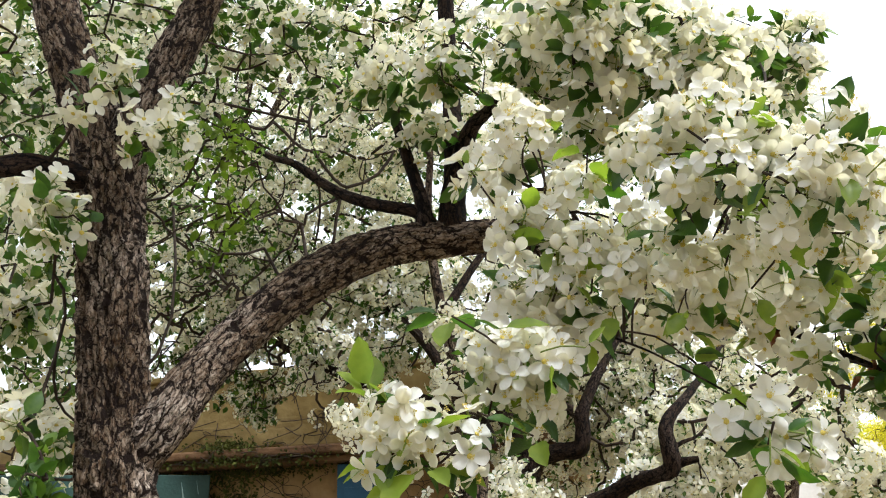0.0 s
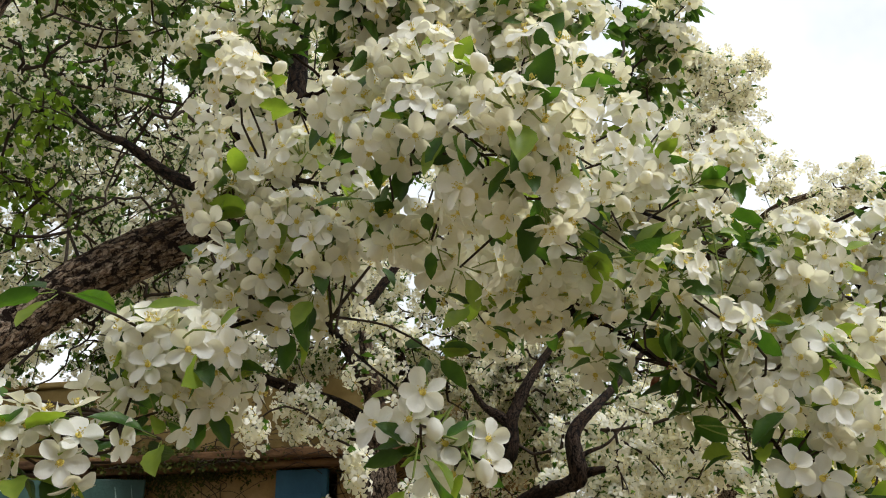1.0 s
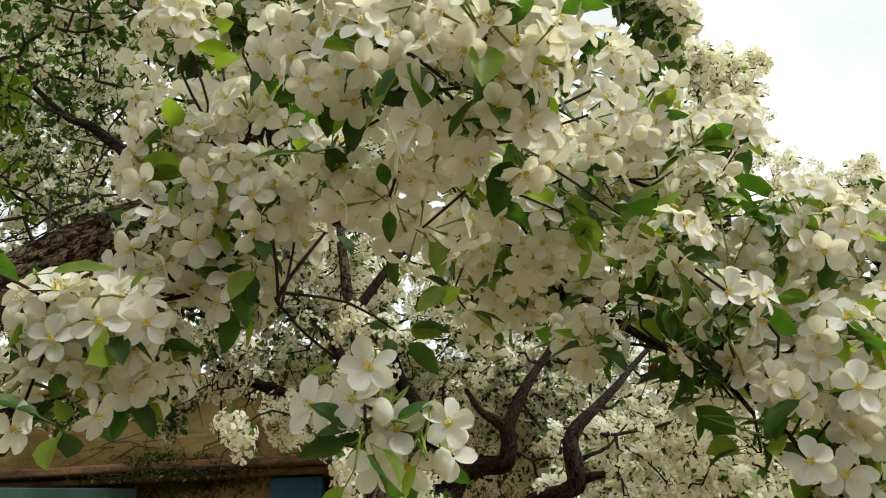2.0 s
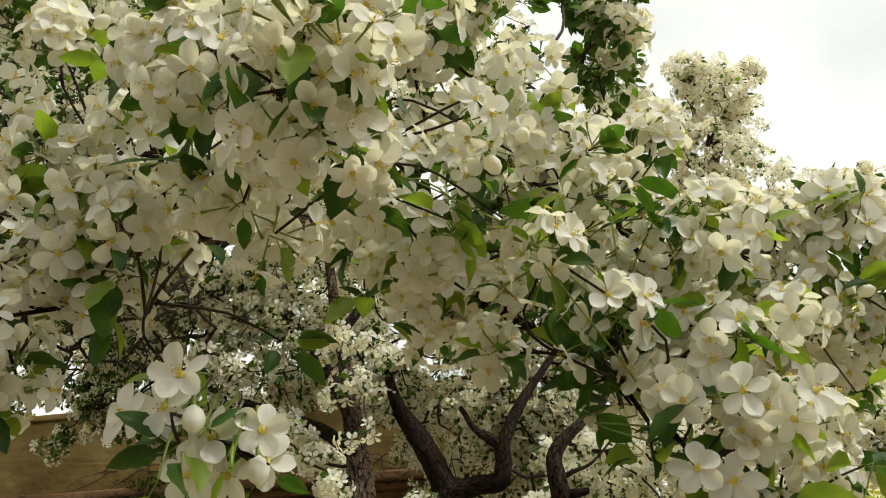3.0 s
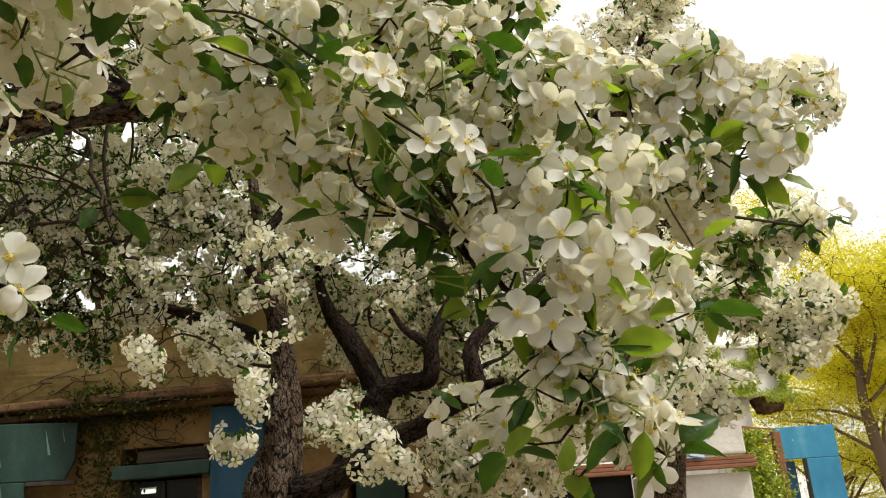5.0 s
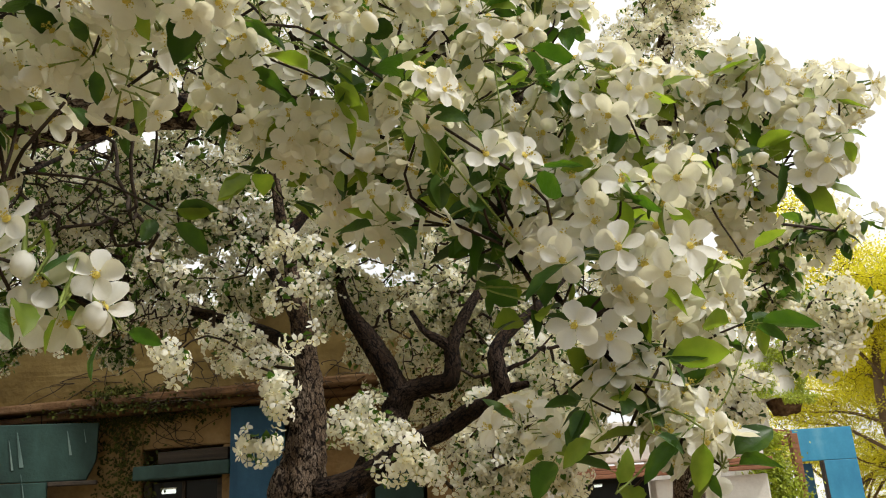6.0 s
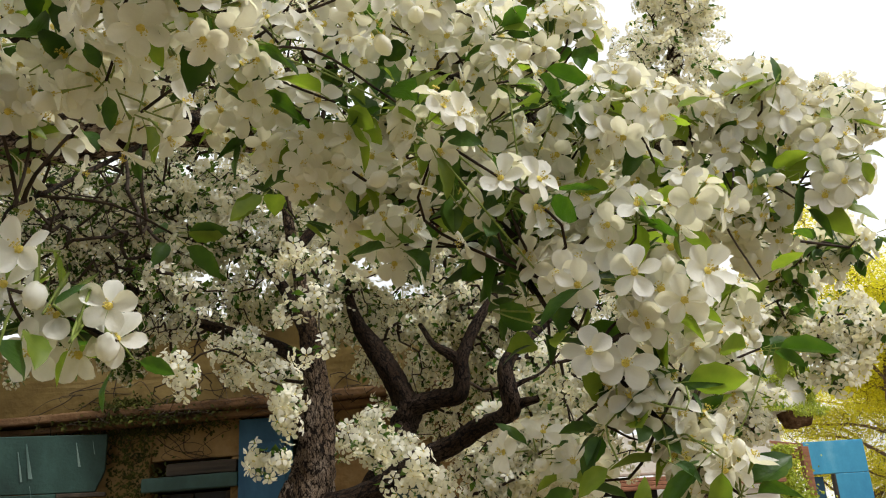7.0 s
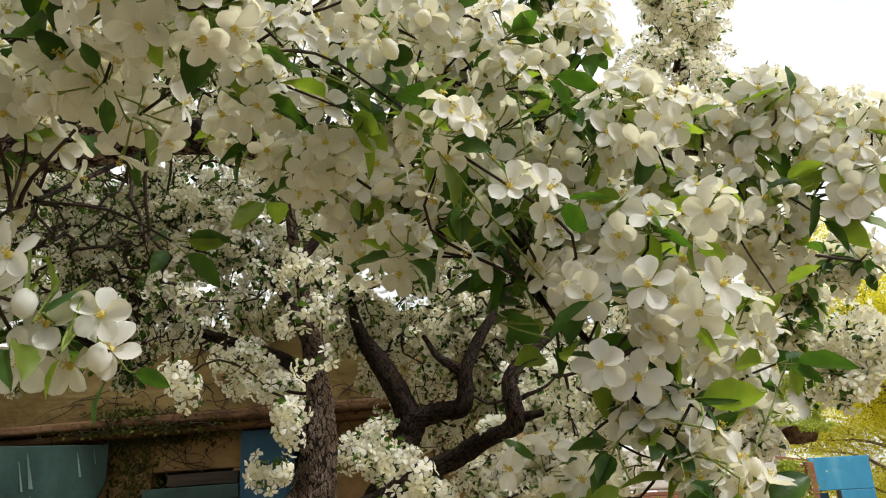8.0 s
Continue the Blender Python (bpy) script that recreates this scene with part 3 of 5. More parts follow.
part("parapet_cap", box(-6.08, 1.56, -0.075, 0.36, 2.85, 2.89, 0.012, 0.012, 12, 22), plaster, house, "thin weathered parapet cap")
part("ledge", box(-6.1, 1.6, -0.17, 0.3, 2.318, 2.37, 0.012, 0.014, 12, 23), rust_band, house, "brown weathered ledge")
part("lower_ledge", box(-6.1, 1.6, -0.10, 0.3, 2.278, 2.315, 0.01, 0.014, 12, 24), rust_band, house, "brown weathered ledge")
part("roof", box(-6.0, 1.5, 0.34, 3.6, 2.5, 2.66, 0.01), plaster, house, "flat mud roof")
part("back_wall", box(-6.0, 1.5, 3.3, 3.6, -0.05, 2.5, 0.01), adobe, house)
part("side_wall", box(-6.0, -5.7, 0.32, 3.3, -0.05, 2.5, 0.01), adobe, house)
part("side_wall", box(1.2, 1.5, 0.32, 3.3, -0.05, 2.5, 0.01), adobe, house)
# teal shutter swung out from its hinge, its lower corner sawn away
SWING = pose(-0.83, -0.06, 0, 0, 0, 25)


def swung(bm):
    bm.transform(SWING)
    return bm


leaf_ = box(-1.7, 0.0, -0.04, 0.0, 1.905, 2.235, 0.006, 0.003, 9, 31)
for v in leaf_.verts:
    if v.co.x > -0.12 and v.co.z < 2.02:
        v.co.x -= 0.05 * (1 - v.co.z / 2.02) / 0.057 * (v.co.x + 0.12) / 0.12
part("shutter", swung(leaf_), teal, house, "teal painted shutter with pale drips")
part("shutter_leg", swung(box(-1.7, -0.257, -0.038, -0.002, 0.05, 1.902, 0.006, 0.003, 5, 32)), teal, house, "teal painted board")
part("shutter_batten", swung(box(-0.254, 0.01, -0.05, 0.01, 1.878, 1.902, 0.004)), dark_wood, house, "dark rotten batten")
for x, z, h, w in ((-0.17, 2.12, 0.14, 0.010), (-0.44, 2.09, 0.2, 0.016), (-0.48, 2.06, 0.17, 0.008), (-0.08, 2.16, 0.08, 0.004), (-0.4, 1.85, 0.2, 0.006)):
    d = box(x - w / 2, x + w / 2, -0.0445, -0.0425, z - h / 2, z + h / 2, 0)
    for v in d.verts:
        v.co.x = x + (v.co.x - x) * (1.4 if v.co.z < z else 0.4) + (z + h / 2 - v.co.z) * 0.2
    part("paint_drip", swung(d), pale_run, house, "pale run of paint")
# window with a teal lintel
part("window_frame", box(-0.57, -0.10, 0.03, 0.09, 0.9, 0.95, 0.004), dark_wood, house, "dark timber window frame")
part("window_frame", box(-0.57, -0.53, 0.03, 0.09, 0.95, 1.87, 0.004), dark_wood, house)
part("window_frame", box(-0.11, -0.07, 0.03, 0.09, 0.95, 1.87, 0.004), dark_wood, house)
part("window_frame", box(-0.335, -0.315, 0.04, 0.08, 0.95, 1.87, 0.004), dark_wood, house)
part("window_pane", box(-0.53, -0.335, 0.055, 0.061, 0.95, 1.87, 0), dark_inside, house, "dark window pane")
part("window_pane", box(-0.315, -0.11, 0.055, 0.061, 0.95, 1.87, 0), dark_inside, house, "dark window pane")
part("lintel", box(-0.60, -0.002, -0.06, 0.2, 1.885, 1.965, 0.008, 0.004, 3, 41), teal, house, "teal painted lintel beam")
part("lintel_plank", box(-0.46, -0.02, -0.03, 0.2, 1.969, 2.04, 0.006, 0.005, 3, 42), dark_wood, house, "dark rotten timber above the lintel")
# blue door leaf
part("door", box(0.0, 0.32, -0.05, 0.0, 0.02, 2.26, 0.006, 0.002, 3, 51), blue, house, "deep blue painted door leaf")
part("door_board", box(0.05, 0.29, -0.058, -0.052, 0.2, 1.0, 0.004), blue, house)
part("door_board", box(0.05, 0.29, -0.058, -0.052, 1.15, 2.12, 0.004), blue, house)
# second doorway behind the fork
part("door", box(0.84, 1.12, 0.02, 0.07, 0.02, 1.98, 0.006, 0.002, 3, 52), teal, house, "dark teal door in a recess")
part("pier", box(1.2, 1.46, -0.22, 0.0, -0.05, 2.05, 0.02, 0.016, 5, 53), adobe, house, "brown mud pier")

# creeper stems and dry leaves on the wall, thickened to darken it below the ledge
vr = np.random.default_rng(31)
for k in range(60):
    x, z = vr.uniform(-1.15, 0.9), vr.uniform(2.2, 2.62)
    rows_ = []
    for i in range(7):
        rows_.append((x, -0.012 if z < 2.275 else -0.175 if z < 2.38 else -0.06, z, 0.0032 * (1 - i / 9)))
        x, z = x + vr.normal(0, 0.085), z - vr.uniform(-0.02, 0.11)
    v, f = tube(spline(rows_, 0.02), 5)
    link_mesh("creeper_stem", v, f, [bark_twig], house, "thin dry creeper stem")
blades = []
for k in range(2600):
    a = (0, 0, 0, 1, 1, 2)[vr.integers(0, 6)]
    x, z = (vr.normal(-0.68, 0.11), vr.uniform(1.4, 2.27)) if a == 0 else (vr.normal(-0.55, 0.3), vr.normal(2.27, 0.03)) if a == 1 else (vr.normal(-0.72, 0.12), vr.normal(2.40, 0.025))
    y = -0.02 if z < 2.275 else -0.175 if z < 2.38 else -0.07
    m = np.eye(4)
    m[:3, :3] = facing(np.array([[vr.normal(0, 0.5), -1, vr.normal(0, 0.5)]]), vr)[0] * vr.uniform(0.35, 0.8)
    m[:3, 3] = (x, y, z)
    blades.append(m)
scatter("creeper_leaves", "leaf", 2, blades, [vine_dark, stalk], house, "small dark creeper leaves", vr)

# ceiling lamp glimpsed inside the window
lamp_glow = bpy.data.materials.new("lamp_glow")
lamp_glow.use_nodes = True
lamp_glow.node_tree.nodes["Principled BSDF"].inputs["Emission Color"].default_value = (0.9, 1.0, 0.95, 1)
lamp_glow.node_tree.nodes["Principled BSDF"].inputs["Emission Strength"].default_value = 1.3
tube_lamp = thing("tube_lamp", "short white tube lamp glowing behind the dark window", "lamp", pose(-0.62, 5.30, 0, 0, 0, -11.3) @ pose(-0.42, 0.045, 1.815))
part("tube", box(-0.045, 0.045, -0.002, 0.006, -0.012, 0.012, 0.004), lamp_glow, tube_lamp, "glowing white tube")
part("lamp_mount", box(-0.05, 0.05, -0.004, 0.004, 0.013, 0.022, 0.002), white_paint, tube_lamp)

# ---- the far side of the yard ----
shed = thing("shed", "whitewashed shed with brown timber eaves and a near-black sheet painted as the shade in the opening", "shed", pose(2.9, 9.6, 0))
part("wall", box(-1.1, -0.85, 0, 0.25, -0.05, 1.95, 0.02, 0.012, 4, 61), whitewash, shed, "grubby whitewashed wall")
part("wall", box(0.1, 1.35, 0, 0.25, -0.05, 1.86, 0.02, 0.012, 4, 62), whitewash, shed, "grubby whitewashed wall")
part("wall", box(-1.1, 1.35, 0.02, 0.27, 2.06, 2.5, 0.02, 0.012, 4, 63), whitewash, shed, "pinkish white upper wall")
# near-black sheet gives the opening its shade by colour
part("recess", box(-0.85, 0.1, 0.3, 0.34, -0.05, 2.0, 0.0), dark_inside, shed, "near-black sheet painted as the shade in the opening")
for i in range(3):
    part("eaves_board", box(-1.15, 1.4, -0.12 + 0.02 * i, 0.02, 1.90 + 0.045 * i, 1.94 + 0.045 * i, 0.006), red_wood, shed, "reddish brown eaves board")
# glowing copy stands in for a small light reflection in the shed opening
copy_thing(tube_lamp, pose(2.42, 9.82, 1.84))
board = thing("sign", "small blue and white sheet sign on the shed wall", "sign", pose(3.66, 9.48, 2.14, 0, 12, 0))
part("panel", box(-0.09, 0.09, -0.012, 0, -0.12, 0.08, 0.004), sheet_blue, board, "bright blue sheet")
part("bar", box(-0.08, 0.08, -0.016, -0.0125, -0.105, -0.075, 0.003), white_paint, board, "white bar")

tower = thing("whitewashed_house", "sunlit white house corner overgrown with yellow-green vine", "house", pose(5.4, 11.8, 0, 0, 0, 16))
part("wall", box(-0.75, 0.42, 0, 2.4, 2.93, 3.62, 0.03, 0.02, 8, 71), whitewash, tower, "sunlit whitewashed upper wall")
part("base_wall", box(-0.75, -0.05, 0.1, 2.4, -0.05, 2.927, 0.02, 0.01, 4, 75), whitewash, tower, "shaded lower wall")
part("roof", box(-0.8, 0.47, -0.05, 2.45, 3.6, 3.66, 0.02, 0.01, 4, 72), whitewash, tower)
nest = box(0.02, 0.4, -0.17, 0.25, 2.7, 2.925, 0.04, 0.03, 6, 73)
for v in nest.verts:
    k = min(1.0, 0.55 + 0.45 * ((v.co.z - 2.64) / 0.28)) * (1 + 0.12 * noise.noise(v.co * 9))
    v.co.x, v.co.y = 0.2 + (v.co.x - 0.2) * k, 0.05 + (v.co.y - 0.05) * k
part("bracket", nest, earth_dark, tower, "brown rounded earthen bracket")
blades = []
while len(blades) < 7000:
    x, z = vr.uniform(-0.74, 0.55), vr.uniform(2.82, 3.75)
    ragged = 0.16 * noise.noise(Vector((x * 7, z * 7, 1.3))) + 0.08 * noise.noise(Vector((x * 19, z * 19, 4.0)))
    bare = max(abs(x - 0.17) / 0.17, abs(z - 3.2) / 0.2) + ragged * 2 < 1 or max(abs(x + 0.32) / 0.3, abs(z - 3.22) / 0.1) + ragged * 4 < 1 or abs(x + 0.3) < 0.25 and z > 3.42 + ragged
    if bare or vr.random() > 0.6 + 0.4 * (x > 0.34) + 2.0 * ragged or z < 2.9 and abs(x - 0.2) > 0.24 or x > 0.5 + ragged or z > 3.66 + ragged:
        continue
    m = np.eye(4)
    m[:3, :3] = facing(np.array([[vr.normal(0, 0.6), -1, vr.normal(0.3, 0.6)]]), vr)[0] * vr.uniform(0.5, 1.05)
    m[:3, 3] = (x, -0.03 - abs(vr.normal(0, 0.05)) - 0.2 * (z < 2.93), z)
    blades.append(m)
scatter("vine", "leaf", 3, blades, [vine_leaf, stalk], tower, "yellow-green vine leaves", vr)

porch = thing("porch", "brown timber porch with beams, a post and trailing vine", "porch", pose(5.23, 11.39, 0))
for i in range(3):
    b = box(-1.03, 0.19, -0.045 + 0.05 * i, 0.04 + 0.05 * i, 2.42 + 0.08 * i, 2.47 + 0.08 * i, 0.01)
    for v in b.verts:
        v.co.z -= (v.co.x + 1.03) * 0.15
    part("beam", b, red_wood, porch, "reddish brown beam")
part("post", box(0.09, 0.19, -0.09, 0.02, -0.05, 2.4, 0.012), red_wood, porch, "brown timber post")
part("low_wall", box(-1.0, 0.05, 0.0, 0.1, -0.05, 1.8, 0.02, 0.01, 3, 76), whitewash, porch, "stained white low wall")
blades = []
for k in range(5200):
    m = np.eye(4)
    m[:3, :3] = facing(np.array([[vr.normal(0, 0.7), -1, vr.normal(0.3, 0.7)]]), vr)[0] * vr.uniform(0.8, 1.5)
    z = vr.uniform(1.3, 2.42)
    m[:3, 3] = (-0.22 + 0.1 * math.sin(5 * z) + vr.normal(0, 0.15), -0.13 + vr.normal(0, 0.06), z)
    blades.append(m)
scatter("vine", "leaf", 3, blades, [vine_leaf, stalk], porch, "yellow-green vine leaves", vr)

gate = thing("gate_wall", "bright blue painted gate wall with an open doorway", "gate", pose(6.25, 13.35, 0))
part("panel", box(0.0, 0.95, 0, 0.08, 2.13, 2.62, 0.01, 0.004, 3, 81), blue_bright, gate, "bright blue painted board")
part("panel", box(0.42, 0.95, 0, 0.08, -0.05, 2.127, 0.01, 0.004, 3, 82), blue_bright, gate, "bright blue painted board")
part("jamb", box(0.385, 0.418, -0.01, 0.09, -0.05, 2.127, 0.004), dark_wood, gate, "dark door jamb")
part("leaf", box(0.0, 0.27, 0.1, 0.14, -0.05, 2.1, 0.006, 0.003, 3, 83), blue, gate, "blue door leaf standing open")


# ---- the yellow-green tree beyond the gate ----
def far_tree(base, height, spread, seed, leaves, label, bare_below=0.6):
    r = np.random.default_rng(seed)
    tree = thing("elm_tree", label, "tree", pose(*base))
    part_rows = [(0, 0, -0.1, 0.2), (0.1, 0, 1.4, 0.16), (-0.1, 0.1, height * 0.45, 0.1), (0.1, 0, height * 0.75, 0.05), (0, 0, height * 0.95, 0.015)]
    v, f = tube(spline(part_rows, 0.12), 12)
    link_mesh("trunk", v, f, [bark_brown], tree, "brown branching trunk")
    nodes, ends = [tuple(q[:3]) for q in spline(part_rows, 0.25) if q[2] > 1.2], []
    for k in range(14):
        a, z0 = k * 2.4 + r.uniform(0, 0.5), r.uniform(0.2, 0.7) * height
        reach = spread * r.uniform(0.55, 1.0) * (1.05 - 0.5 * abs(z0 / height - 0.45))
        rise = r.uniform(0.25, 0.8) * reach
        rows_ = [(0, 0, z0, 0.045), (math.cos(a + 0.15) * reach * 0.35, math.sin(a + 0.15) * reach * 0.35, z0 + rise * 0.55, 0.03), (math.cos(a - 0.08) * reach * 0.7, math.sin(a - 0.08) * reach * 0.7, z0 + rise * 0.75, 0.018), (math.cos(a) * reach, math.sin(a) * reach, z0 + rise, 0.008)]
        path = spline(rows_, 0.15)
        v, f = tube(path, 7)
        link_mesh("limb", v, f, [bark_brown], tree)
        nodes += [tuple(q[:3]) for q in path]
        for j in range(leaves // 14):
            q = path[r.integers(len(path) // 3, len(path))][:3]
            if q[2] < 0.5 * height and r.random() < bare_below:
                continue
            ends.append(q + r.normal(0, 1, 3) * (0.42, 0.42, 0.16) * spread * 0.35 + (0, 0, 0.1))
    ends = np.array(ends)
    twigs("twig_net", nodes, ends, tree, r, 0.002, "thin brown twigs", 0.02)
    each = 52
    places = np.repeat(ends, each, axis=0) + r.normal(0, 1, (len(ends) * each, 3)) * (0.22, 0.22, 0.045)
    blades = strewn(places, r.normal(0, 1, places.shape) * (0.8, 0.8, 0) + (0, 0, 1), r.uniform(0.85, 1.6, len(places)), r)
    scatter("crown", "leaf", 3, blades, [yellow_leaf, stalk], tree, "feathery yellow-green young foliage", r)
    return tree


far_tree((9.9, 16.9, 0), 7.3, 3.0, 5, 2900, "tall elm with feathery yellow-green spring foliage")
far_tree((14.5, 19.5, 0), 6.4, 3.2, 6, 1800, "yellow-green elm at the back of the yard", 0.2)
far_tree((12.2, 21.0, 0), 5.2, 3.6, 8, 800, "low spreading elm with thin yellow-green foliage", 0.0)
far_tree((11.8, 22.6, 0), 3.0, 3.4, 9, 700, "small yellow-green elm behind the blue gate", 0.0)

# ---- back apple tree ----
rb = np.random.default_rng(11)
tree_b = thing("apple_tree", "blossoming apple tree with dark crooked limbs before the house", "tree", group="apple trees")
TRUNK_B = [
    (0.02, 3.06, -0.05, 0.2), (0.03, 3.06, 0.5, 0.16), (0.045, 3.06, 1, 0.13), (0.06, 3.06, 1.4, 0.105),
    (0.075, 3.06, 1.65, 0.0936), (0.092, 3.06, 1.719, 0.0762), (0.104, 3.06, 1.789, 0.0659), (0.111, 3.07, 1.936, 0.0542),
    (0.106, 3.08, 2.07, 0.0419), (0.086, 3.08, 2.208, 0.0348), (0.065, 3.08, 2.329, 0.0275), (0.049, 3.09, 2.437, 0.0239),
    (0.026, 3.1, 2.547, 0.0202), (0.004, 3.1, 2.679, 0.0185), (-0.02, 3.11, 2.93, 0.016), (0, 3.13, 3.3, 0.012),
]
CROOK_B = [
    (0.152, 3.02, 1.644, 0.0461), (0.233, 3, 1.659, 0.0442), (0.323, 2.98, 1.693, 0.0406), (0.433, 2.94, 1.761, 0.0351),
    (0.557, 2.87, 1.807, 0.031), (0.634, 2.8, 1.845, 0.0287), (0.679, 2.7, 1.85, 0.0228), (0.712, 2.62, 1.864, 0.0269),
    (0.706, 2.6, 1.924, 0.0253), (0.702, 2.6, 1.977, 0.0223), (0.729, 2.62, 2.024, 0.0194), (0.773, 2.65, 2.066, 0.0165),
    (0.867, 2.75, 2.153, 0.0121), (0.991, 2.9, 2.284, 0.0093), (1.208, 3.159, 2.503, 0.008),
]
FORK_B = [
    (0.06, 3.1, 1.3, 0.07), (0.14, 3.2, 1.5, 0.055), (0.222, 3.3, 1.634, 0.0469), (0.316, 3.6, 1.829, 0.0482),
    (0.368, 3.74, 1.953, 0.0554), (0.394, 3.75, 2.04, 0.0607), (0.377, 3.75, 2.104, 0.0517), (0.339, 3.76, 2.191, 0.0499),
    (0.28, 3.78, 2.295, 0.0458), (0.227, 3.8, 2.377, 0.039), (0.19, 3.82, 2.452, 0.0296), (0.156, 3.85, 2.573, 0.0201),
    (0.147, 3.9, 2.749, 0.0129),
]
ELBOW_B = [
    (0.39, 3.74, 2.048, 0.0466), (0.512, 3.7, 2.073, 0.0393), (0.605, 3.66, 2.08, 0.039), (0.626, 3.65, 2.145, 0.0345),
    (0.625, 3.65, 2.215, 0.0324), (0.655, 3.66, 2.287, 0.0257), (0.698, 3.68, 2.369, 0.0237), (0.744, 3.7, 2.444, 0.0192),
    (0.847, 3.8, 2.592, 0.015), (0.986, 3.9, 2.795, 0.0105),
]
SPUR_B = [
    (0.625, 3.65, 2.215, 0.0255), (0.567, 3.66, 2.26, 0.021), (0.517, 3.68, 2.3, 0.0141), (0.466, 3.75, 2.403, 0.0097),
]
STUB_B = [
    (0.712, 2.62, 1.872, 0.019), (0.746, 2.6, 1.879, 0.0142), (0.785, 2.58, 1.883, 0.0094),
]
TWIG_B = [
    (0.707, 2.6, 1.916, 0.0095), (0.75, 2.6, 1.938, 0.0063), (0.803, 2.6, 1.959, 0.004), (0.878, 2.65, 2.032, 0.0025),
]
LIMBS_B = [CROOK_B, FORK_B, ELBOW_B, SPUR_B, STUB_B, TWIG_B]
BRANCHES_B = [
    [
    (0.1, 3.08, 2.1, 0.031), (-0.04, 3.22, 2.212, 0.025), (-0.177, 3.365, 2.288, 0.024), (-0.406, 3.496, 2.396, 0.02),
    (-0.651, 3.615, 2.541, 0.015), (-0.937, 3.719, 2.739, 0.011),
],
    [
    (0.086, 3.08, 2.208, 0.025), (-0.085, 3.339, 2.529, 0.02), (-0.35, 3.583, 2.838, 0.017), (-0.747, 3.736, 3.136, 0.013),
    (-1.263, 3.833, 3.38, 0.009),
],
    [
    (0.03, 3.1, 2.53, 0.02), (0.248, 3.254, 2.891, 0.015), (0.581, 3.331, 3.244, 0.014), (0.945, 3.348, 3.621, 0.011),
],
    [
    (1.208, 3.159, 2.503, 0.009), (1.408, 3.208, 2.333, 0.008), (1.536, 2.953, 2.133, 0.007), (1.691, 2.81, 2.07, 0.004),
],
]
BRANCHES_B.append([
    (1.208, 3.159, 2.503, 0.009), (1.455, 3.059, 2.652, 0.008), (1.7, 2.934, 2.76, 0.007), (1.87, 2.829, 2.819, 0.006),
    (1.98, 2.779, 2.837, 0.004),
])
limb("trunk", TRUNK_B, tree_b, 44, 0.012, 0.16, "brown fissured trunk", 3.0, bark_brown)
nodes_b = [tuple(q[:3]) for q in spline(TRUNK_B, 0.06) if q[2] > 1.9]
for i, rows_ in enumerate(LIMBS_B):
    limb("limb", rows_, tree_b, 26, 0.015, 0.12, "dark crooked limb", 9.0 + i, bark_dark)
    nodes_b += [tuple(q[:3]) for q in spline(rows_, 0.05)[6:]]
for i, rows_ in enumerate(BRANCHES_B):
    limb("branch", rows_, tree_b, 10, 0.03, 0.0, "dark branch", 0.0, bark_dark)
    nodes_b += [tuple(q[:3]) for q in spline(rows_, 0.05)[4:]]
CLOUDS_B_LEFT = [
    (-0.428, 3.437, 2.811, 0.687, 0.225, 0.183, 230), (-1.113, 3.597, 2.885, 0.287, 0.225, 0.191, 70), (-0.342, 3.763, 2.773, 0.648, 0.375, 0.324, 230),
    (-0.654, 3.62, 3, 0.562, 0.225, 0.195, 110), (-0.972, 3.987, 2.885, 0.688, 0.375, 0.45, 230), (0.406, 3.95, 2.86, 0.66, 0.33, 0.46, 494),
    (0.879, 4.34, 2.15, 0.552, 0.309, 0.414, 325), (0.267, 3.247, 1.879, 0.179, 0.06, 0.069, 23), (0.095, 2.806, 1.909, 0.068, 0.042, 0.04, 9),
]
CLOUDS_B_MIDDLE = [
    (0.017, 2.837, 1.803, 0.044, 0.042, 0.027, 7), (-0.245, 2.999, 2.127, 0.093, 0.085, 0.074, 8), (-0.061, 3.007, 2.081, 0.053, 0.085, 0.112, 8),
    (0.741, 3.362, 1.714, 0.224, 0.112, 0.132, 69), (0.452, 2.83, 1.662, 0.075, 0.07, 0.058, 14), (1.17, 4.25, 2.7, 0.78, 0.33, 0.62, 429),
    (0.663, 2.811, 1.915, 0.06, 0.042, 0.052, 9), (1.015, 3.588, 1.952, 0.246, 0.225, 0.269, 143), (0.947, 3.513, 1.712, 0.107, 0.112, 0.107, 35),
]
CLOUDS_B_LOW = [
    (0.503, 3.97, 2.451, 0.091, 0.051, 0.057, 12), (0.125, 2.867, 2.143, 0.025, 0.021, 0.018, 2), (0.203, 4.142, 2.292, 0.058, 0.04, 0.08, 7.5),
    (0.383, 2.794, 1.778, 0.084, 0.042, 0.024, 3), (0.531, 3.924, 2.27, 0.034, 0.03, 0.031, 1.5), (0.243, 4.056, 2.541, 0.105, 0.06, 0.054, 9),
    (0.892, 3.857, 2.427, 0.075, 0.051, 0.04, 4.5), (0.133, 2.896, 2.388, 0.074, 0.07, 0.131, 18), (0.117, 4.016, 2.674, 0.159, 0.099, 0.132, 21),
]
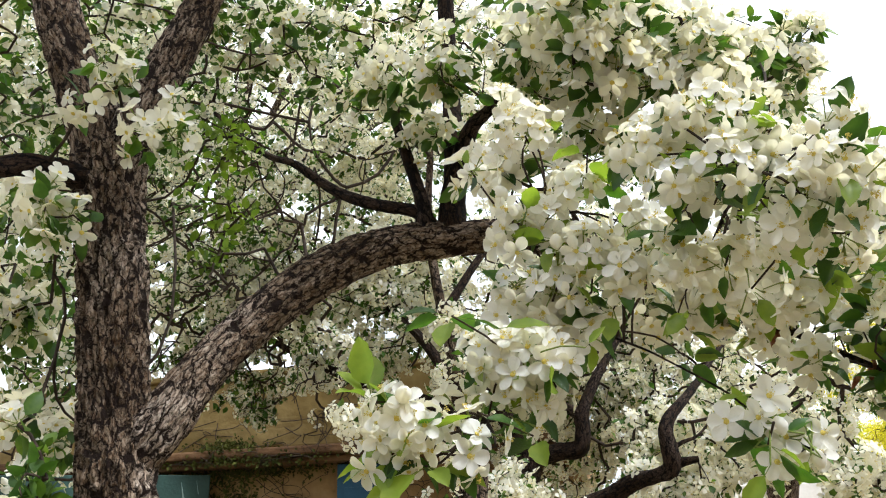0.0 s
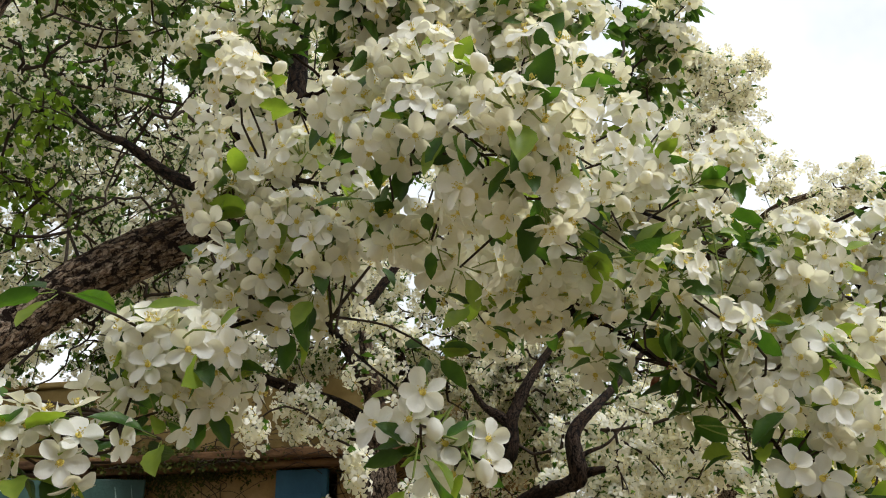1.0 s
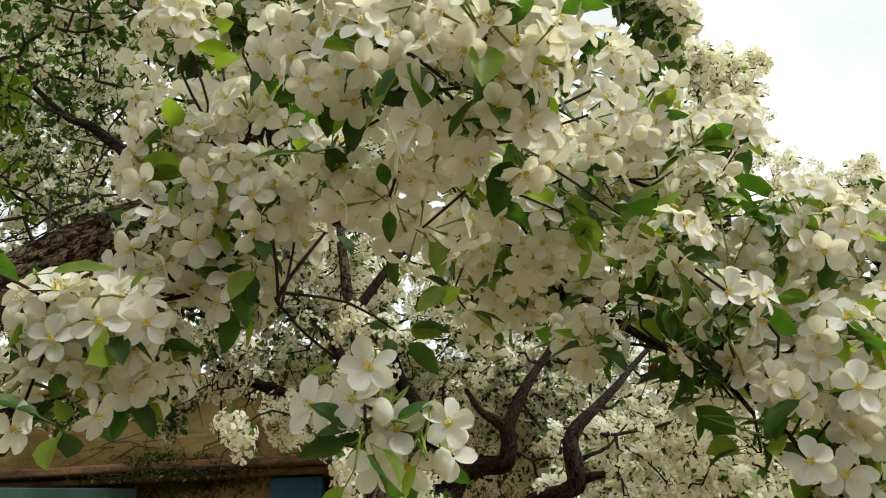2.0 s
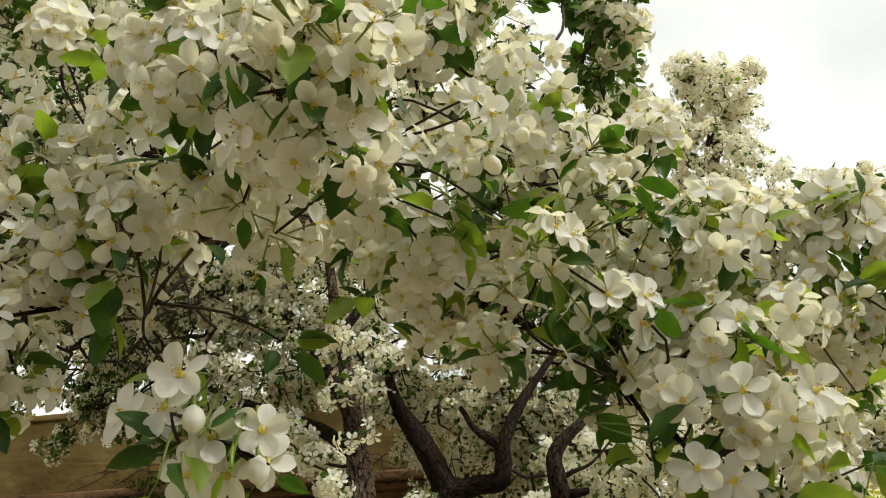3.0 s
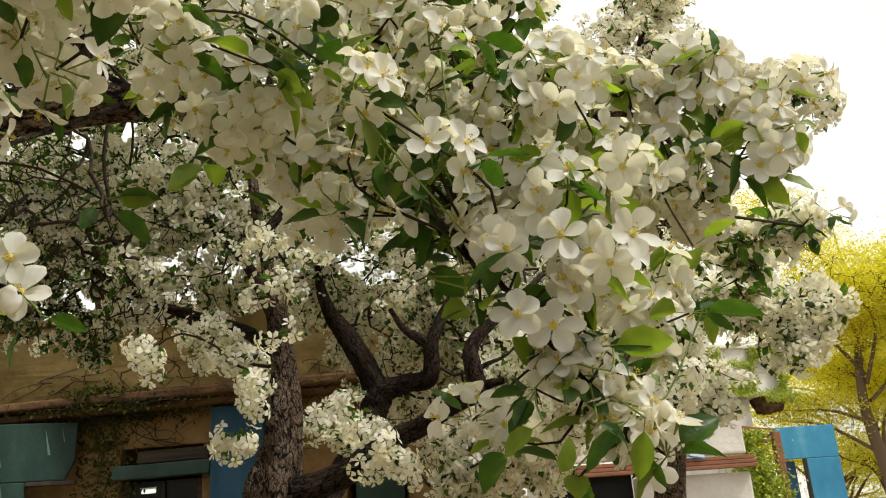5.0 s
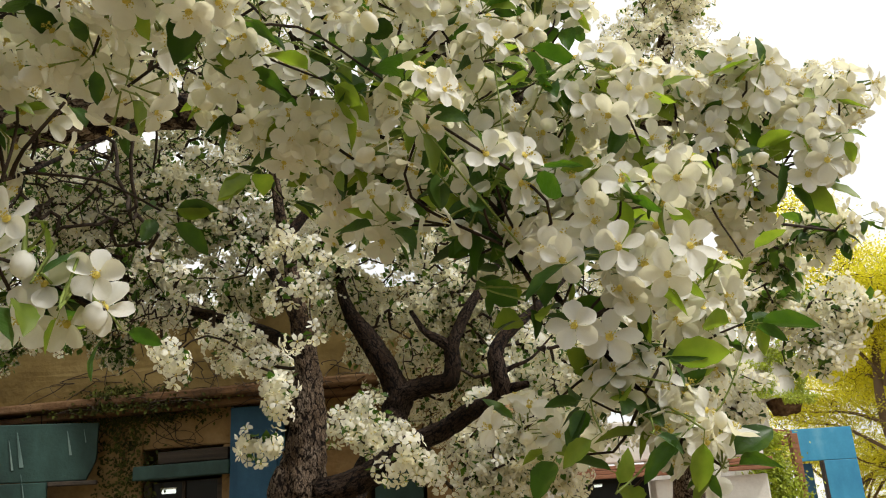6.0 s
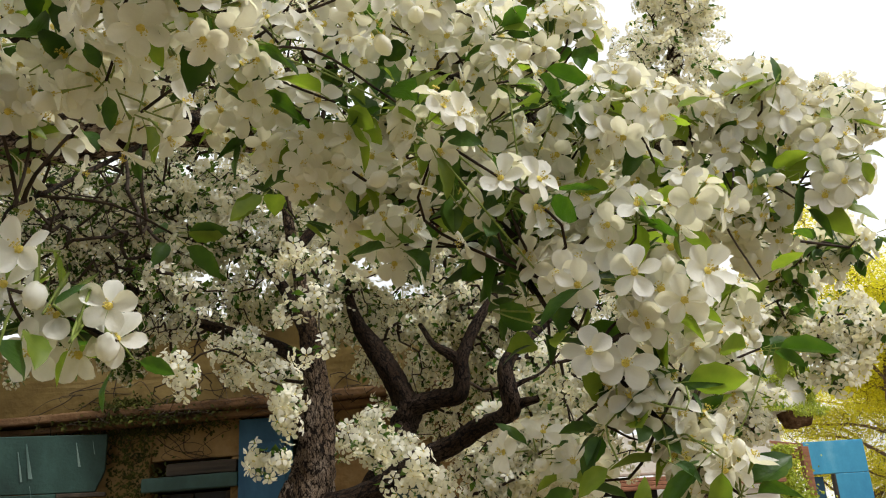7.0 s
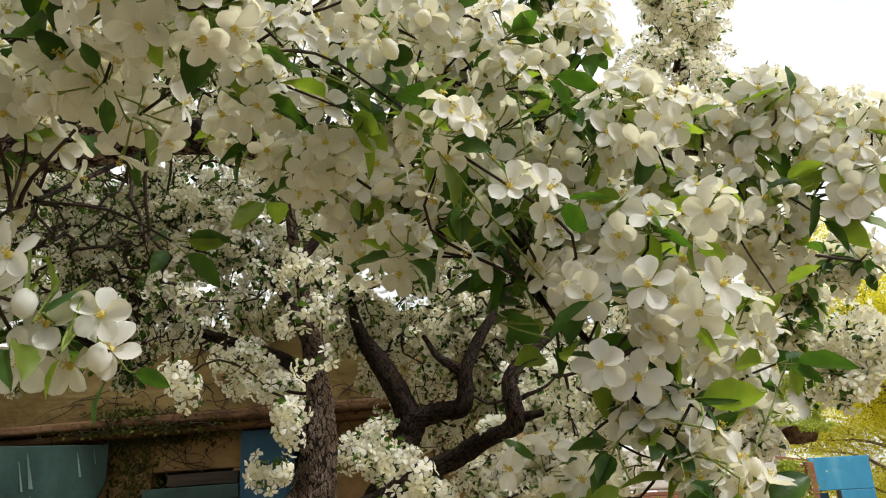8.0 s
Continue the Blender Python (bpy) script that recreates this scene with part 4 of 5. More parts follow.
CLOUDS_B_TOP = [
    (-0.248, 3.524, 3.307, 0.344, 0.225, 0.265, 110), (1.468, 3.669, 2.365, 0.311, 0.3, 0.311, 140), (-0.713, 3.268, 3.557, 0.839, 0.45, 0.585, 320),
    (0.179, 3.214, 3.655, 0.763, 0.45, 0.585, 330), (-1.282, 3.601, 3.159, 0.688, 0.375, 0.45, 160), (-1.571, 3.191, 2.983, 0.468, 0.375, 0.889, 170),
    (-1.208, 2.99, 3.561, 0.504, 0.3, 0.366, 90), (-0.411, 3.396, 2.438, 0.257, 0.225, 0.105, 40),
]
CLOUDS_B_RIGHT = [
    (-0.198, 3.39, 2.244, 0.137, 0.15, 0.126, 22), (0.989, 4.1, 2.56, 0.68, 0.3, 0.48, 230), (1.233, 3.28, 2.061, 0.416, 0.3, 0.197, 120),
    (1.711, 2.8, 2.098, 0.16, 0.188, 0.068, 50), (1.722, 2.758, 1.985, 0.069, 0.15, 0.078, 20), (1.327, 2.809, 1.878, 0.038, 0.15, 0.138, 18),
    (1.989, 2.777, 2.84, 0.087, 0.112, 0.068, 20),
]
CLOUDS_B_FILL = [
    (-0.295, 3.95, 2.542, 0.182, 0.12, 0.073, 42), (0.163, 4.3, 2.594, 0.21, 0.15, 0.112, 50), (-0.577, 4.2, 2.587, 0.135, 0.12, 0.059, 22),
    (0.284, 3.45, 1.868, 0.1, 0.06, 0.075, 18),
    (1.001, 3.3, 1.855, 0.16, 0.15, 0.15, 75), (1.452, 3, 1.875, 0.114, 0.12, 0.124, 55), (1.561, 2.9, 2.112, 0.153, 0.15, 0.108, 42),
    (1.708, 2.8, 2.079, 0.117, 0.1, 0.081, 20), (1.781, 2.75, 2.063, 0.076, 0.08, 0.068, 12), (0.757, 3.4, 1.768, 0.126, 0.15, 0.147, 60),
    (1.298, 3.4, 2.051, 0.154, 0.15, 0.176, 60), (0.941, 3.6, 2.132, 0.138, 0.15, 0.161, 50), (0.356, 4.2, 2.389, 0.243, 0.15, 0.216, 70),
    (0.811, 4.1, 2.369, 0.243, 0.15, 0.216, 70), (-0.053, 3.3, 2.173, 0.094, 0.08, 0.115, 16), (-1.698, 4.2, 2.639, 0.196, 0.15, 0.07, 40),
]
core_b = np.array((0.2, 3.7, 2.4))
pts_b = np.vstack([cloud_points(rows_, rb) for rows_ in (CLOUDS_B_LEFT, CLOUDS_B_MIDDLE, CLOUDS_B_LOW, CLOUDS_B_TOP, CLOUDS_B_RIGHT, CLOUDS_B_FILL)])
BARE_B = [
    (-0.702, 3.393, 2.736, 0.582, 0.375, 0.269, 160), (-0.663, 2.735, 2.876, 0.509, 0.45, 0.407, 160), (-0.945, 3.105, 2.575, 0.437, 0.3, 0.175, 90),
    (-0.393, 3.383, 2.26, 0.256, 0.15, 0.128, 50), (-0.556, 3.485, 2.224, 0.281, 0.15, 0.14, 24), (-1.143, 3.9, 2.516, 0.175, 0.2, 0.15, 50), (-0.89, 3.9, 2.428, 0.15, 0.2, 0.112, 50),
]
twigs("twig_net", nodes_b, np.vstack([pts_b, cloud_points(BARE_B, rb)]), tree_b, rb, 0.0013, most=0.0065)
massed_crown(tree_b, pts_b, 2, (3, 6), (2, 4), rb, core_b, 1.08)
LEAFY_B = [
    (-0.752, 2.003, 3.084, 0.423, 0.3, 0.179, 120), (-1.114, 1.937, 2.796, 0.168, 0.3, 0.305, 90), (-0.268, 2.15, 3.104, 0.415, 0.3, 0.173, 70),
    (-0.956, 1.907, 2.065, 0.093, 0.225, 0.291, 60), (-0.848, 3.319, 2.74, 0.306, 0.225, 0.197, 60), (-0.397, 3.352, 2.588, 0.306, 0.225, 0.175, 40),
    (-1.078, 2.895, 3.36, 0.32, 0.3, 0.47, 120), (-0.906, 3.492, 2.753, 0.281, 0.225, 0.14, 36),
]
TANGLE_B = [
    (-1.143, 3.9, 2.516, 0.175, 0.2, 0.15, 60.0),
    (-0.89, 3.9, 2.428, 0.15, 0.2, 0.112, 50.0),
    (-1.195, 3.9, 2.316, 0.1, 0.2, 0.075, 16.0),
    (-0.77, 3.9, 2.296, 0.055, 0.2, 0.075, 9.0),
    (-1.035, 3.9, 2.668, 0.225, 0.2, 0.112, 50.0),
]
LEAFY_B_BACK = [
    (-0.934, 3.568, 2.582, 0.094, 0.112, 0.164, 20), (-1.268, 2.496, 3.219, 0.397, 0.3, 0.317, 60), (-0.931, 3.009, 2.941, 0.358, 0.3, 0.269, 40),
    (-0.654, 3.551, 2.97, 0.526, 0.225, 0.191, 40), (-1.035, 2.727, 3.402, 0.417, 0.3, 0.313, 170), (-0.826, 2.898, 3.079, 0.437, 0.3, 0.437, 70),
    (-0.863, 3.485, 2.954, 0.374, 0.225, 0.187, 40), (-1.117, 2.177, 2.201, 0.183, 0.225, 0.336, 50),
]
pts_lb = np.vstack([cloud_points(LEAFY_B + LEAFY_B_BACK, rb), cloud_points(TANGLE_B, rb, 0.2)])
twigs("twig_net", nodes_b, pts_lb, tree_b, rb, 0.0012, most=0.005)
massed_crown(tree_b, pts_lb, 2, (1, 4), (7, 11), rb, core_b, 0.9)

# ---- orchard tree behind the house ----
rd_ = np.random.default_rng(14)
tree_d = thing("apple_tree", "leafy blossoming apple tree rising behind the house roof", "tree", group="apple trees")
TRUNK_D = [
    (-2.26, 8.415, 2.604, 0.16), (-1.958, 7.217, 3.629, 0.122), (-1.74, 6.315, 4.544, 0.092), (-1.445, 5.6, 5.406, 0.052),
    (-1.29, 5.041, 6.29, 0.026),
]
limb("trunk", [(TRUNK_D[0][0], TRUNK_D[0][1], -0.05, 0.2)] + TRUNK_D, tree_d, 14, 0.08, 0.0, "dark trunk")
nodes_d = [tuple(q[:3]) for q in spline(TRUNK_D, 0.12)[10:]]
LIMBS_D = [
    [
    (-1.899, 6.896, 3.979, 0.072), (-2.452, 6.141, 4.581, 0.045), (-3.251, 5.708, 5.016, 0.026), (-4.009, 5.467, 5.388, 0.013),
],
    [
    (-1.796, 6.602, 4.269, 0.07), (-0.787, 6, 4.862, 0.045), (0.261, 5.605, 5.359, 0.026), (1.138, 5.352, 5.726, 0.013),
],
    [
    (-1.694, 6.315, 4.543, 0.055), (-1.051, 5.601, 5.395, 0.033), (-0.526, 5.113, 6.113, 0.017),
],
]
for rows_ in LIMBS_D:
    limb("limb", rows_, tree_d, 9, 0.08, 0.0, "dark limb")
    nodes_d += [tuple(q[:3]) for q in spline(rows_, 0.12)]
CLOUDS_D = [
    (-2.461, 5.696, 4.822, 1.837, 0.45, 1.181, 380), (0.033, 5.76, 4.965, 1.88, 0.45, 1.253, 420), (-2.245, 6.285, 4.211, 1.312, 0.375, 0.831, 120),
    (-3.92, 6.037, 4.043, 1.094, 0.375, 1.094, 130),
]
pts_d = cloud_points(CLOUDS_D, rd_)
twigs("twig_net", nodes_d, pts_d, tree_d, rd_, 0.0022, most=0.02)
LEAFY_D = [
    (-0.431, 5.545, 4.318, 0.709, 0.3, 0.542, 120), (-2.744, 5.089, 5.528, 0.834, 0.3, 0.334, 80), (-2.803, 5.637, 3.391, 0.873, 0.375, 0.436, 90),
    (-2.552, 5.93, 3.545, 0.814, 0.375, 0.366, 60), (-2.006, 5.421, 4.286, 1.221, 0.375, 0.814, 130), (-1.745, 6.113, 3.523, 0.667, 0.3, 0.292, 60),
    (-2.766, 5.15, 4.981, 1.017, 0.375, 0.814, 160),
]
pts_ld = cloud_points(LEAFY_D, rd_)
twigs("twig_net", nodes_d, pts_ld, tree_d, rd_, 0.002, most=0.015)
massed_crown(tree_d, pts_ld, 2, (0, 1), (8, 12), rd_, np.array((-1.0, 6.5, 3.5)), 1.5)
massed_crown(tree_d, pts_d, 2, (1, 4), (7, 11), rd_, np.array((-1.0, 6.5, 3.5)), 1.45)

# ---- tall apple tree behind ----
rc_ = np.random.default_rng(12)
tree_c = thing("apple_tree", "tall apple tree in full white blossom against the sky", "tree", group="apple trees")
TRUNK_C = [
    (2.106, 5.643, 1.362, 0.099), (2.08, 5.02, 2.392, 0.088), (1.955, 4.494, 3.024, 0.067), (1.817, 4.043, 3.58, 0.044),
    (1.827, 3.88, 3.853, 0.029), (1.875, 3.797, 4.037, 0.012),
]
TRUNK_C2 = [
    (1.955, 4.494, 3.024, 0.046), (1.969, 3.98, 3.256, 0.025), (2.084, 3.756, 3.297, 0.016), (2.347, 3.624, 3.31, 0.008),
]
base_c = (TRUNK_C[0][0], TRUNK_C[0][1], -0.05, TRUNK_C[0][3] * 1.15)
limb("trunk", [base_c] + TRUNK_C, tree_c, 16, 0.05, 0.0, "brown trunk")
limb("limb", TRUNK_C2, tree_c, 10, 0.05)
nodes_c = [tuple(q[:3]) for q in spline(TRUNK_C, 0.08)[12:]] + [tuple(q[:3]) for q in spline(TRUNK_C2, 0.08)]
CLOUDS_C = [
    (1.843, 3.845, 3.932, 0.217, 0.188, 0.174, 170), (1.66, 3.759, 4.128, 0.064, 0.09, 0.075, 20), (2.007, 3.774, 4.087, 0.052, 0.09, 0.07, 18),
    (1.72, 3.962, 3.671, 0.319, 0.3, 0.232, 190), (2.041, 3.724, 3.276, 0.291, 0.3, 0.093, 80), (2.294, 3.563, 3.264, 0.071, 0.188, 0.114, 24),
    (1.396, 4.116, 3.147, 0.855, 0.375, 0.427, 200),
]
pts_c = cloud_points(CLOUDS_C, rc_)
twigs("twig_net", nodes_c, pts_c, tree_c, rc_, 0.001, most=0.008)
massed_crown(tree_c, pts_c, 2, (4, 7), (1, 3), rc_, np.array((1.5, 4.2, 2.6)), 1.0)

# ---- front apple tree ----
ra = np.random.default_rng(13)
tree_a = thing("apple_tree", "old apple tree with fissured trunk and low boughs of white blossom", "tree", group="apple trees")
TRUNK_A = [
    (-0.47, 1.196, -0.05, 0.085), (-0.46, 1.206, 0.35, 0.07), (-0.455, 1.21, 0.85, 0.062), (-0.448, 1.213, 1.25, 0.058), (-0.445, 1.215, 1.5, 0.056), (-0.455, 1.221, 1.677, 0.054), (-0.482, 1.233, 1.836, 0.052),
    (-0.51, 1.227, 2.052, 0.052), (-0.538, 1.223, 2.223, 0.055),
]
limb("trunk", TRUNK_A, tree_a, 96, 0.005, 0.15, "grey-brown deeply fissured trunk", 0.0)
LOW_LIMB_A = [
    (-0.453, 1.219, 1.71, 0.034), (-0.403, 1.228, 1.786, 0.039), (-0.362, 1.253, 1.863, 0.036), (-0.309, 1.288, 1.936, 0.036),
    (-0.237, 1.327, 2.017, 0.038), (-0.156, 1.358, 2.078, 0.037), (-0.078, 1.375, 2.114, 0.035), (0.013, 1.385, 2.127, 0.033),
    (0.132, 1.366, 2.122, 0.026), (0.256, 1.287, 2.059, 0.019), (0.345, 1.242, 1.994, 0.014), (0.473, 1.184, 1.915, 0.011),
    (0.559, 1.098, 1.88, 0.004), (0.627, 1.05, 1.895, 0.003), (0.756, 1.042, 1.904, 0.003), (0.816, 1.073, 1.876, 0.002),
    (0.889, 1.103, 1.873, 0.002),
]
FORKS_A = [
    [
    (-0.527, 1.22, 2.169, 0.044), (-0.567, 1.218, 2.296, 0.045), (-0.61, 1.208, 2.403, 0.041), (-0.655, 1.202, 2.519, 0.037),
    (-0.721, 1.195, 2.719, 0.031), (-0.794, 1.183, 2.95, 0.022),
],
    [
    (-0.515, 1.22, 2.169, 0.039), (-0.488, 1.213, 2.286, 0.037), (-0.45, 1.211, 2.39, 0.034), (-0.41, 1.211, 2.489, 0.031),
    (-0.363, 1.2, 2.635, 0.027), (-0.297, 1.18, 2.844, 0.019),
],
]
LIMBS_A = [LOW_LIMB_A] + FORKS_A
SIDE_LIMBS_A = [
    [
    (-0.532, 1.207, 2.163, 0.023), (-0.578, 1.165, 2.168, 0.02), (-0.618, 1.121, 2.159, 0.017), (-0.67, 1.07, 2.126, 0.015),
    (-0.734, 0.991, 2.122, 0.011),
],
    [
    (0.033, 1.385, 2.126, 0.029), (0.038, 1.375, 2.211, 0.022), (0.071, 1.345, 2.323, 0.015), (0.111, 1.295, 2.346, 0.01),
    (0.166, 1.201, 2.376, 0.007), (0.233, 1.104, 2.415, 0.004),
],
]
UPPER_LIMBS_A = [
    [
    (-0.012, 1.381, 2.137, 0.02), (-0.021, 1.376, 2.208, 0.013), (-0.049, 1.377, 2.309, 0.011), (-0.076, 1.369, 2.409, 0.007),
    (-0.109, 1.379, 2.546, 0.005),
],
    [
    (0.003, 1.383, 2.132, 0.022), (-0.027, 1.38, 2.179, 0.012), (-0.11, 1.401, 2.209, 0.011), (-0.189, 1.452, 2.265, 0.01),
    (-0.272, 1.467, 2.333, 0.008), (-0.345, 1.525, 2.39, 0.006), (-0.465, 1.559, 2.511, 0.004),
],
    [
    (0.041, 1.387, 2.2, 0.021), (0.044, 1.415, 2.371, 0.018), (0.04, 1.441, 2.587, 0.017), (0.04, 1.431, 2.813, 0.015),
    (0.052, 1.414, 3.054, 0.01),
],
]
LIMBS_A2 = SIDE_LIMBS_A + UPPER_LIMBS_A
nodes_a = []
for i, rows_ in enumerate(LIMBS_A):
    limb("limb", rows_, tree_a, 56, 0.006, 0.13, "rough brown limb", 20.0 + i)
    nodes_a += [tuple(q[:3]) for q in spline(rows_, 0.04)[8:]]
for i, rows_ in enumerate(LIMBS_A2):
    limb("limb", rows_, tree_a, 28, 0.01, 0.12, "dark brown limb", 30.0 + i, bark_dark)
    nodes_a += [tuple(q[:3]) for q in spline(rows_, 0.04)[3:]]
STEMS_A = [
    [
    (0.559, 1.098, 1.88, 0.005), (0.563, 1.021, 1.824, 0.004), (0.571, 0.949, 1.757, 0.003), (0.581, 0.916, 1.71, 0.003),
    (0.596, 0.909, 1.684, 0.002), (0.62, 0.905, 1.645, 0.002), (0.655, 0.923, 1.611, 0.001), (0.701, 0.936, 1.566, 0.001),
],
    [
    (0.208, 1.326, 2.089, 0.006), (0.194, 1.033, 1.985, 0.003), (0.16, 0.884, 1.949, 0.002), (0.112, 0.847, 1.924, 0.001),
    (0.088, 0.839, 1.904, 0.001),
],
    [
    (0.389, 1.225, 1.968, 0.005), (0.344, 0.975, 1.926, 0.003), (0.318, 0.814, 1.92, 0.002), (0.297, 0.707, 1.902, 0.001),
    (0.275, 0.687, 1.911, 0.001),
],
]
STEMS_A2 = [
    [
    (0.43, 1.2, 1.94, 0.011), (0.503, 1.1, 1.85, 0.0055), (0.535, 1.03, 1.797, 0.0045), (0.559, 0.97, 1.757, 0.0031), (0.565, 0.94, 1.734, 0.0024), (0.574, 0.92, 1.705, 0.0019),
],
    [
    (0.124, 1.367, 2.121, 0.004), (0.167, 0.933, 1.84, 0.002), (0.209, 0.769, 1.746, 0.001), (0.252, 0.717, 1.697, 0.001),
    (0.277, 0.699, 1.662, 0.001), (0.315, 0.693, 1.639, 0.001),
],
    [
    (0.167, 0.933, 1.84, 0.002), (0.116, 0.834, 1.788, 0.002), (0.094, 0.767, 1.753, 0.001), (0.059, 0.753, 1.73, 0.001),
    (0.044, 0.756, 1.687, 0.001),
],
    [
    (0.627, 1.05, 1.895, 0.004), (0.58, 1.013, 1.942, 0.003), (0.514, 1.005, 1.973, 0.002), (0.435, 0.999, 1.999, 0.001),
],
]
nodes_stem = []
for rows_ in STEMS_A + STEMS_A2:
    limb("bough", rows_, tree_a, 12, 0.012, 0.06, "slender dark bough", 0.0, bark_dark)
    nodes_stem += [tuple(q[:3]) for q in spline(rows_, 0.02)[1:]]
nodes_a += nodes_stem
CLOUDS_A = [
    (0.003, 1.277, 2.353, 0.089, 0.112, 0.079, 26), (0.141, 1.224, 2.379, 0.087, 0.135, 0.097, 30), (0.238, 1.083, 2.322, 0.104, 0.165, 0.086, 36),
    (-0.521, 1.12, 2.064, 0.033, 0.038, 0.037, 9), (-0.473, 1.065, 2.276, 0.029, 0.03, 0.018, 4), (-0.435, 1.077, 2.205, 0.041, 0.03, 0.012, 5),
    (-0.762, 1.597, 2.094, 0.078, 0.225, 0.246, 34), (-0.577, 1.174, 1.766, 0.02, 0.022, 0.012, 2),
]
CLOUDS_A_TOP = [
    (-0.603, 1.333, 1.772, 0.036, 0.038, 0.031, 5), (-0.717, 1.426, 1.945, 0.06, 0.075, 0.079, 14), (0.342, 0.974, 2.288, 0.15, 0.188, 0.063, 36),
    (-0.554, 1.683, 2.869, 0.33, 0.3, 0.11, 38), (-0.151, 1.763, 2.856, 0.342, 0.3, 0.142, 66), (-0.904, 1.689, 2.67, 0.145, 0.3, 0.265, 40),
    (-1.134, 1.993, 3.058, 0.26, 0.3, 0.228, 50), (-1.278, 2.403, 2.449, 0.208, 0.225, 0.277, 70),
]
CLOUDS_A2 = [
    (0.696, 1.449, 2.515, 0.081, 0.09, 0.061, 22), (0.792, 1.868, 2.678, 0.066, 0.15, 0.079, 14), (1.214, 1.817, 2.017, 0.062, 0.15, 0.078, 34),
    (1.258, 2.13, 2.025, 0.073, 0.188, 0.079, 24), (0.473, 1.141, 2.289, 0.092, 0.188, 0.046, 24),
]
CLOUDS_N = [
    (0.139, 1.04, 2.061, 0.127, 0.06, 0.038, 6), (0.48, 1.131, 2.034, 0.192, 0.075, 0.062, 36), (0.689, 1.144, 1.909, 0.132, 0.075, 0.04, 22),
    (0.268, 1.019, 2.198, 0.231, 0.112, 0.046, 34), (0.717, 1.155, 1.79, 0.083, 0.075, 0.07, 10), (0.382, 1.164, 1.962, 0.103, 0.045, 0.031, 10),
    (0.375, 1.379, 2.006, 0.09, 0.075, 0.045, 14), (0.536, 1.29, 2.017, 0.114, 0.075, 0.053, 18),
]
LEAFY = [
    (0.696, 1.445, 2.524, 0.092, 0.09, 0.071, 14), (0.785, 1.67, 2.57, 0.058, 0.112, 0.105, 10),
    (-0.522, 1.079, 1.699, 0.043, 0.038, 0.025, 9), (0.685, 1.457, 2.496, 0.071, 0.09, 0.061, 10),
    (0.547, 0.994, 1.787, 0.064, 0.06, 0.027, 10),
]
SHOOTS = [
    (-0.395, 1.35, 2.346, 0.022, 0.04, 0.06, 22), (-0.366, 1.33, 2.219, 0.018, 0.04, 0.06, 20), (-0.393, 1.32, 2.149, 0.014, 0.03, 0.045, 9),
    (-0.347, 1.34, 2.28, 0.014, 0.03, 0.05, 8),
]
core_a = np.array((0.35, 1.5, 1.9))
pts_a = np.vstack([cloud_points(CLOUDS_A + CLOUDS_A_TOP, ra, 0.2), cloud_points(CLOUDS_A2, ra, 0.15)])
pts_n = cloud_points(CLOUDS_N, ra, 0.1)
pts_l = cloud_points(LEAFY, ra)
pts_s = cloud_points(SHOOTS, ra, 0.12)
twigs("twig_net", nodes_a, np.vstack([pts_a, pts_n, pts_l, pts_s]), tree_a, ra, 0.0010)
massed_crown(tree_a, pts_a, 1, (3, 6), (4, 7), ra, core_a, 0.86)
# crown clouds added above the view, unseen, to block sun and sky light
SHADE_CANOPY = [(-0.6, -0.2, 3.1, 1.3, 1.0, 0.3, 180), (-1.7, 0.7, 2.9, 0.8, 1.2, 0.5, 170), (-0.75, 2.7, 4.75, 1.0, 0.9, 0.35, 220),
            (0.1, 0.95, 3.5, 0.6, 0.5, 0.22, 120), (0.3, 1.4, 4.0, 0.8, 0.6, 0.22, 200), (0.72, 0.95, 3.75, 0.6, 0.45, 0.2, 70)]
pts_o = cloud_points(SHADE_CANOPY, ra)
twigs("twig_net", nodes_a, pts_o, tree_a, ra, 0.0012, most=0.012)
massed_crown(tree_a, pts_o, 2, (4, 7), (3, 6), ra, core_a)
massed_crown(tree_a, pts_n, 1, (4, 6), (2, 4), ra, core_a)
massed_crown(tree_a, pts_l, 1, (0, 1), (6, 10), ra, core_a, 0.72)
massed_crown(tree_a, pts_s, 1, (0, 0), (4, 7), ra, core_a, 0.5, leaf_shoot)


def shared_mesh(name, kind, k, mats):
    v, f, m = SHAPES[(kind, 0)][k]
    ob = link_mesh(name, v, f, mats, index=m)
    me = ob.data
    bpy.data.objects.remove(ob)
    return me


BLOSSOM_MESH = [shared_mesh("blossom", "blossom", k, [petal_near, stamen, stalk]) for k in range(10)]
BUD_MESH = [shared_mesh("bud", "bud", k, [petal_near, stamen, stalk]) for k in range(2)]
LEAF_MESH = [shared_mesh("leaf", "leaf", k, [leaf_near if k % 3 else leaf_young, stalk]) for k in range(8)]


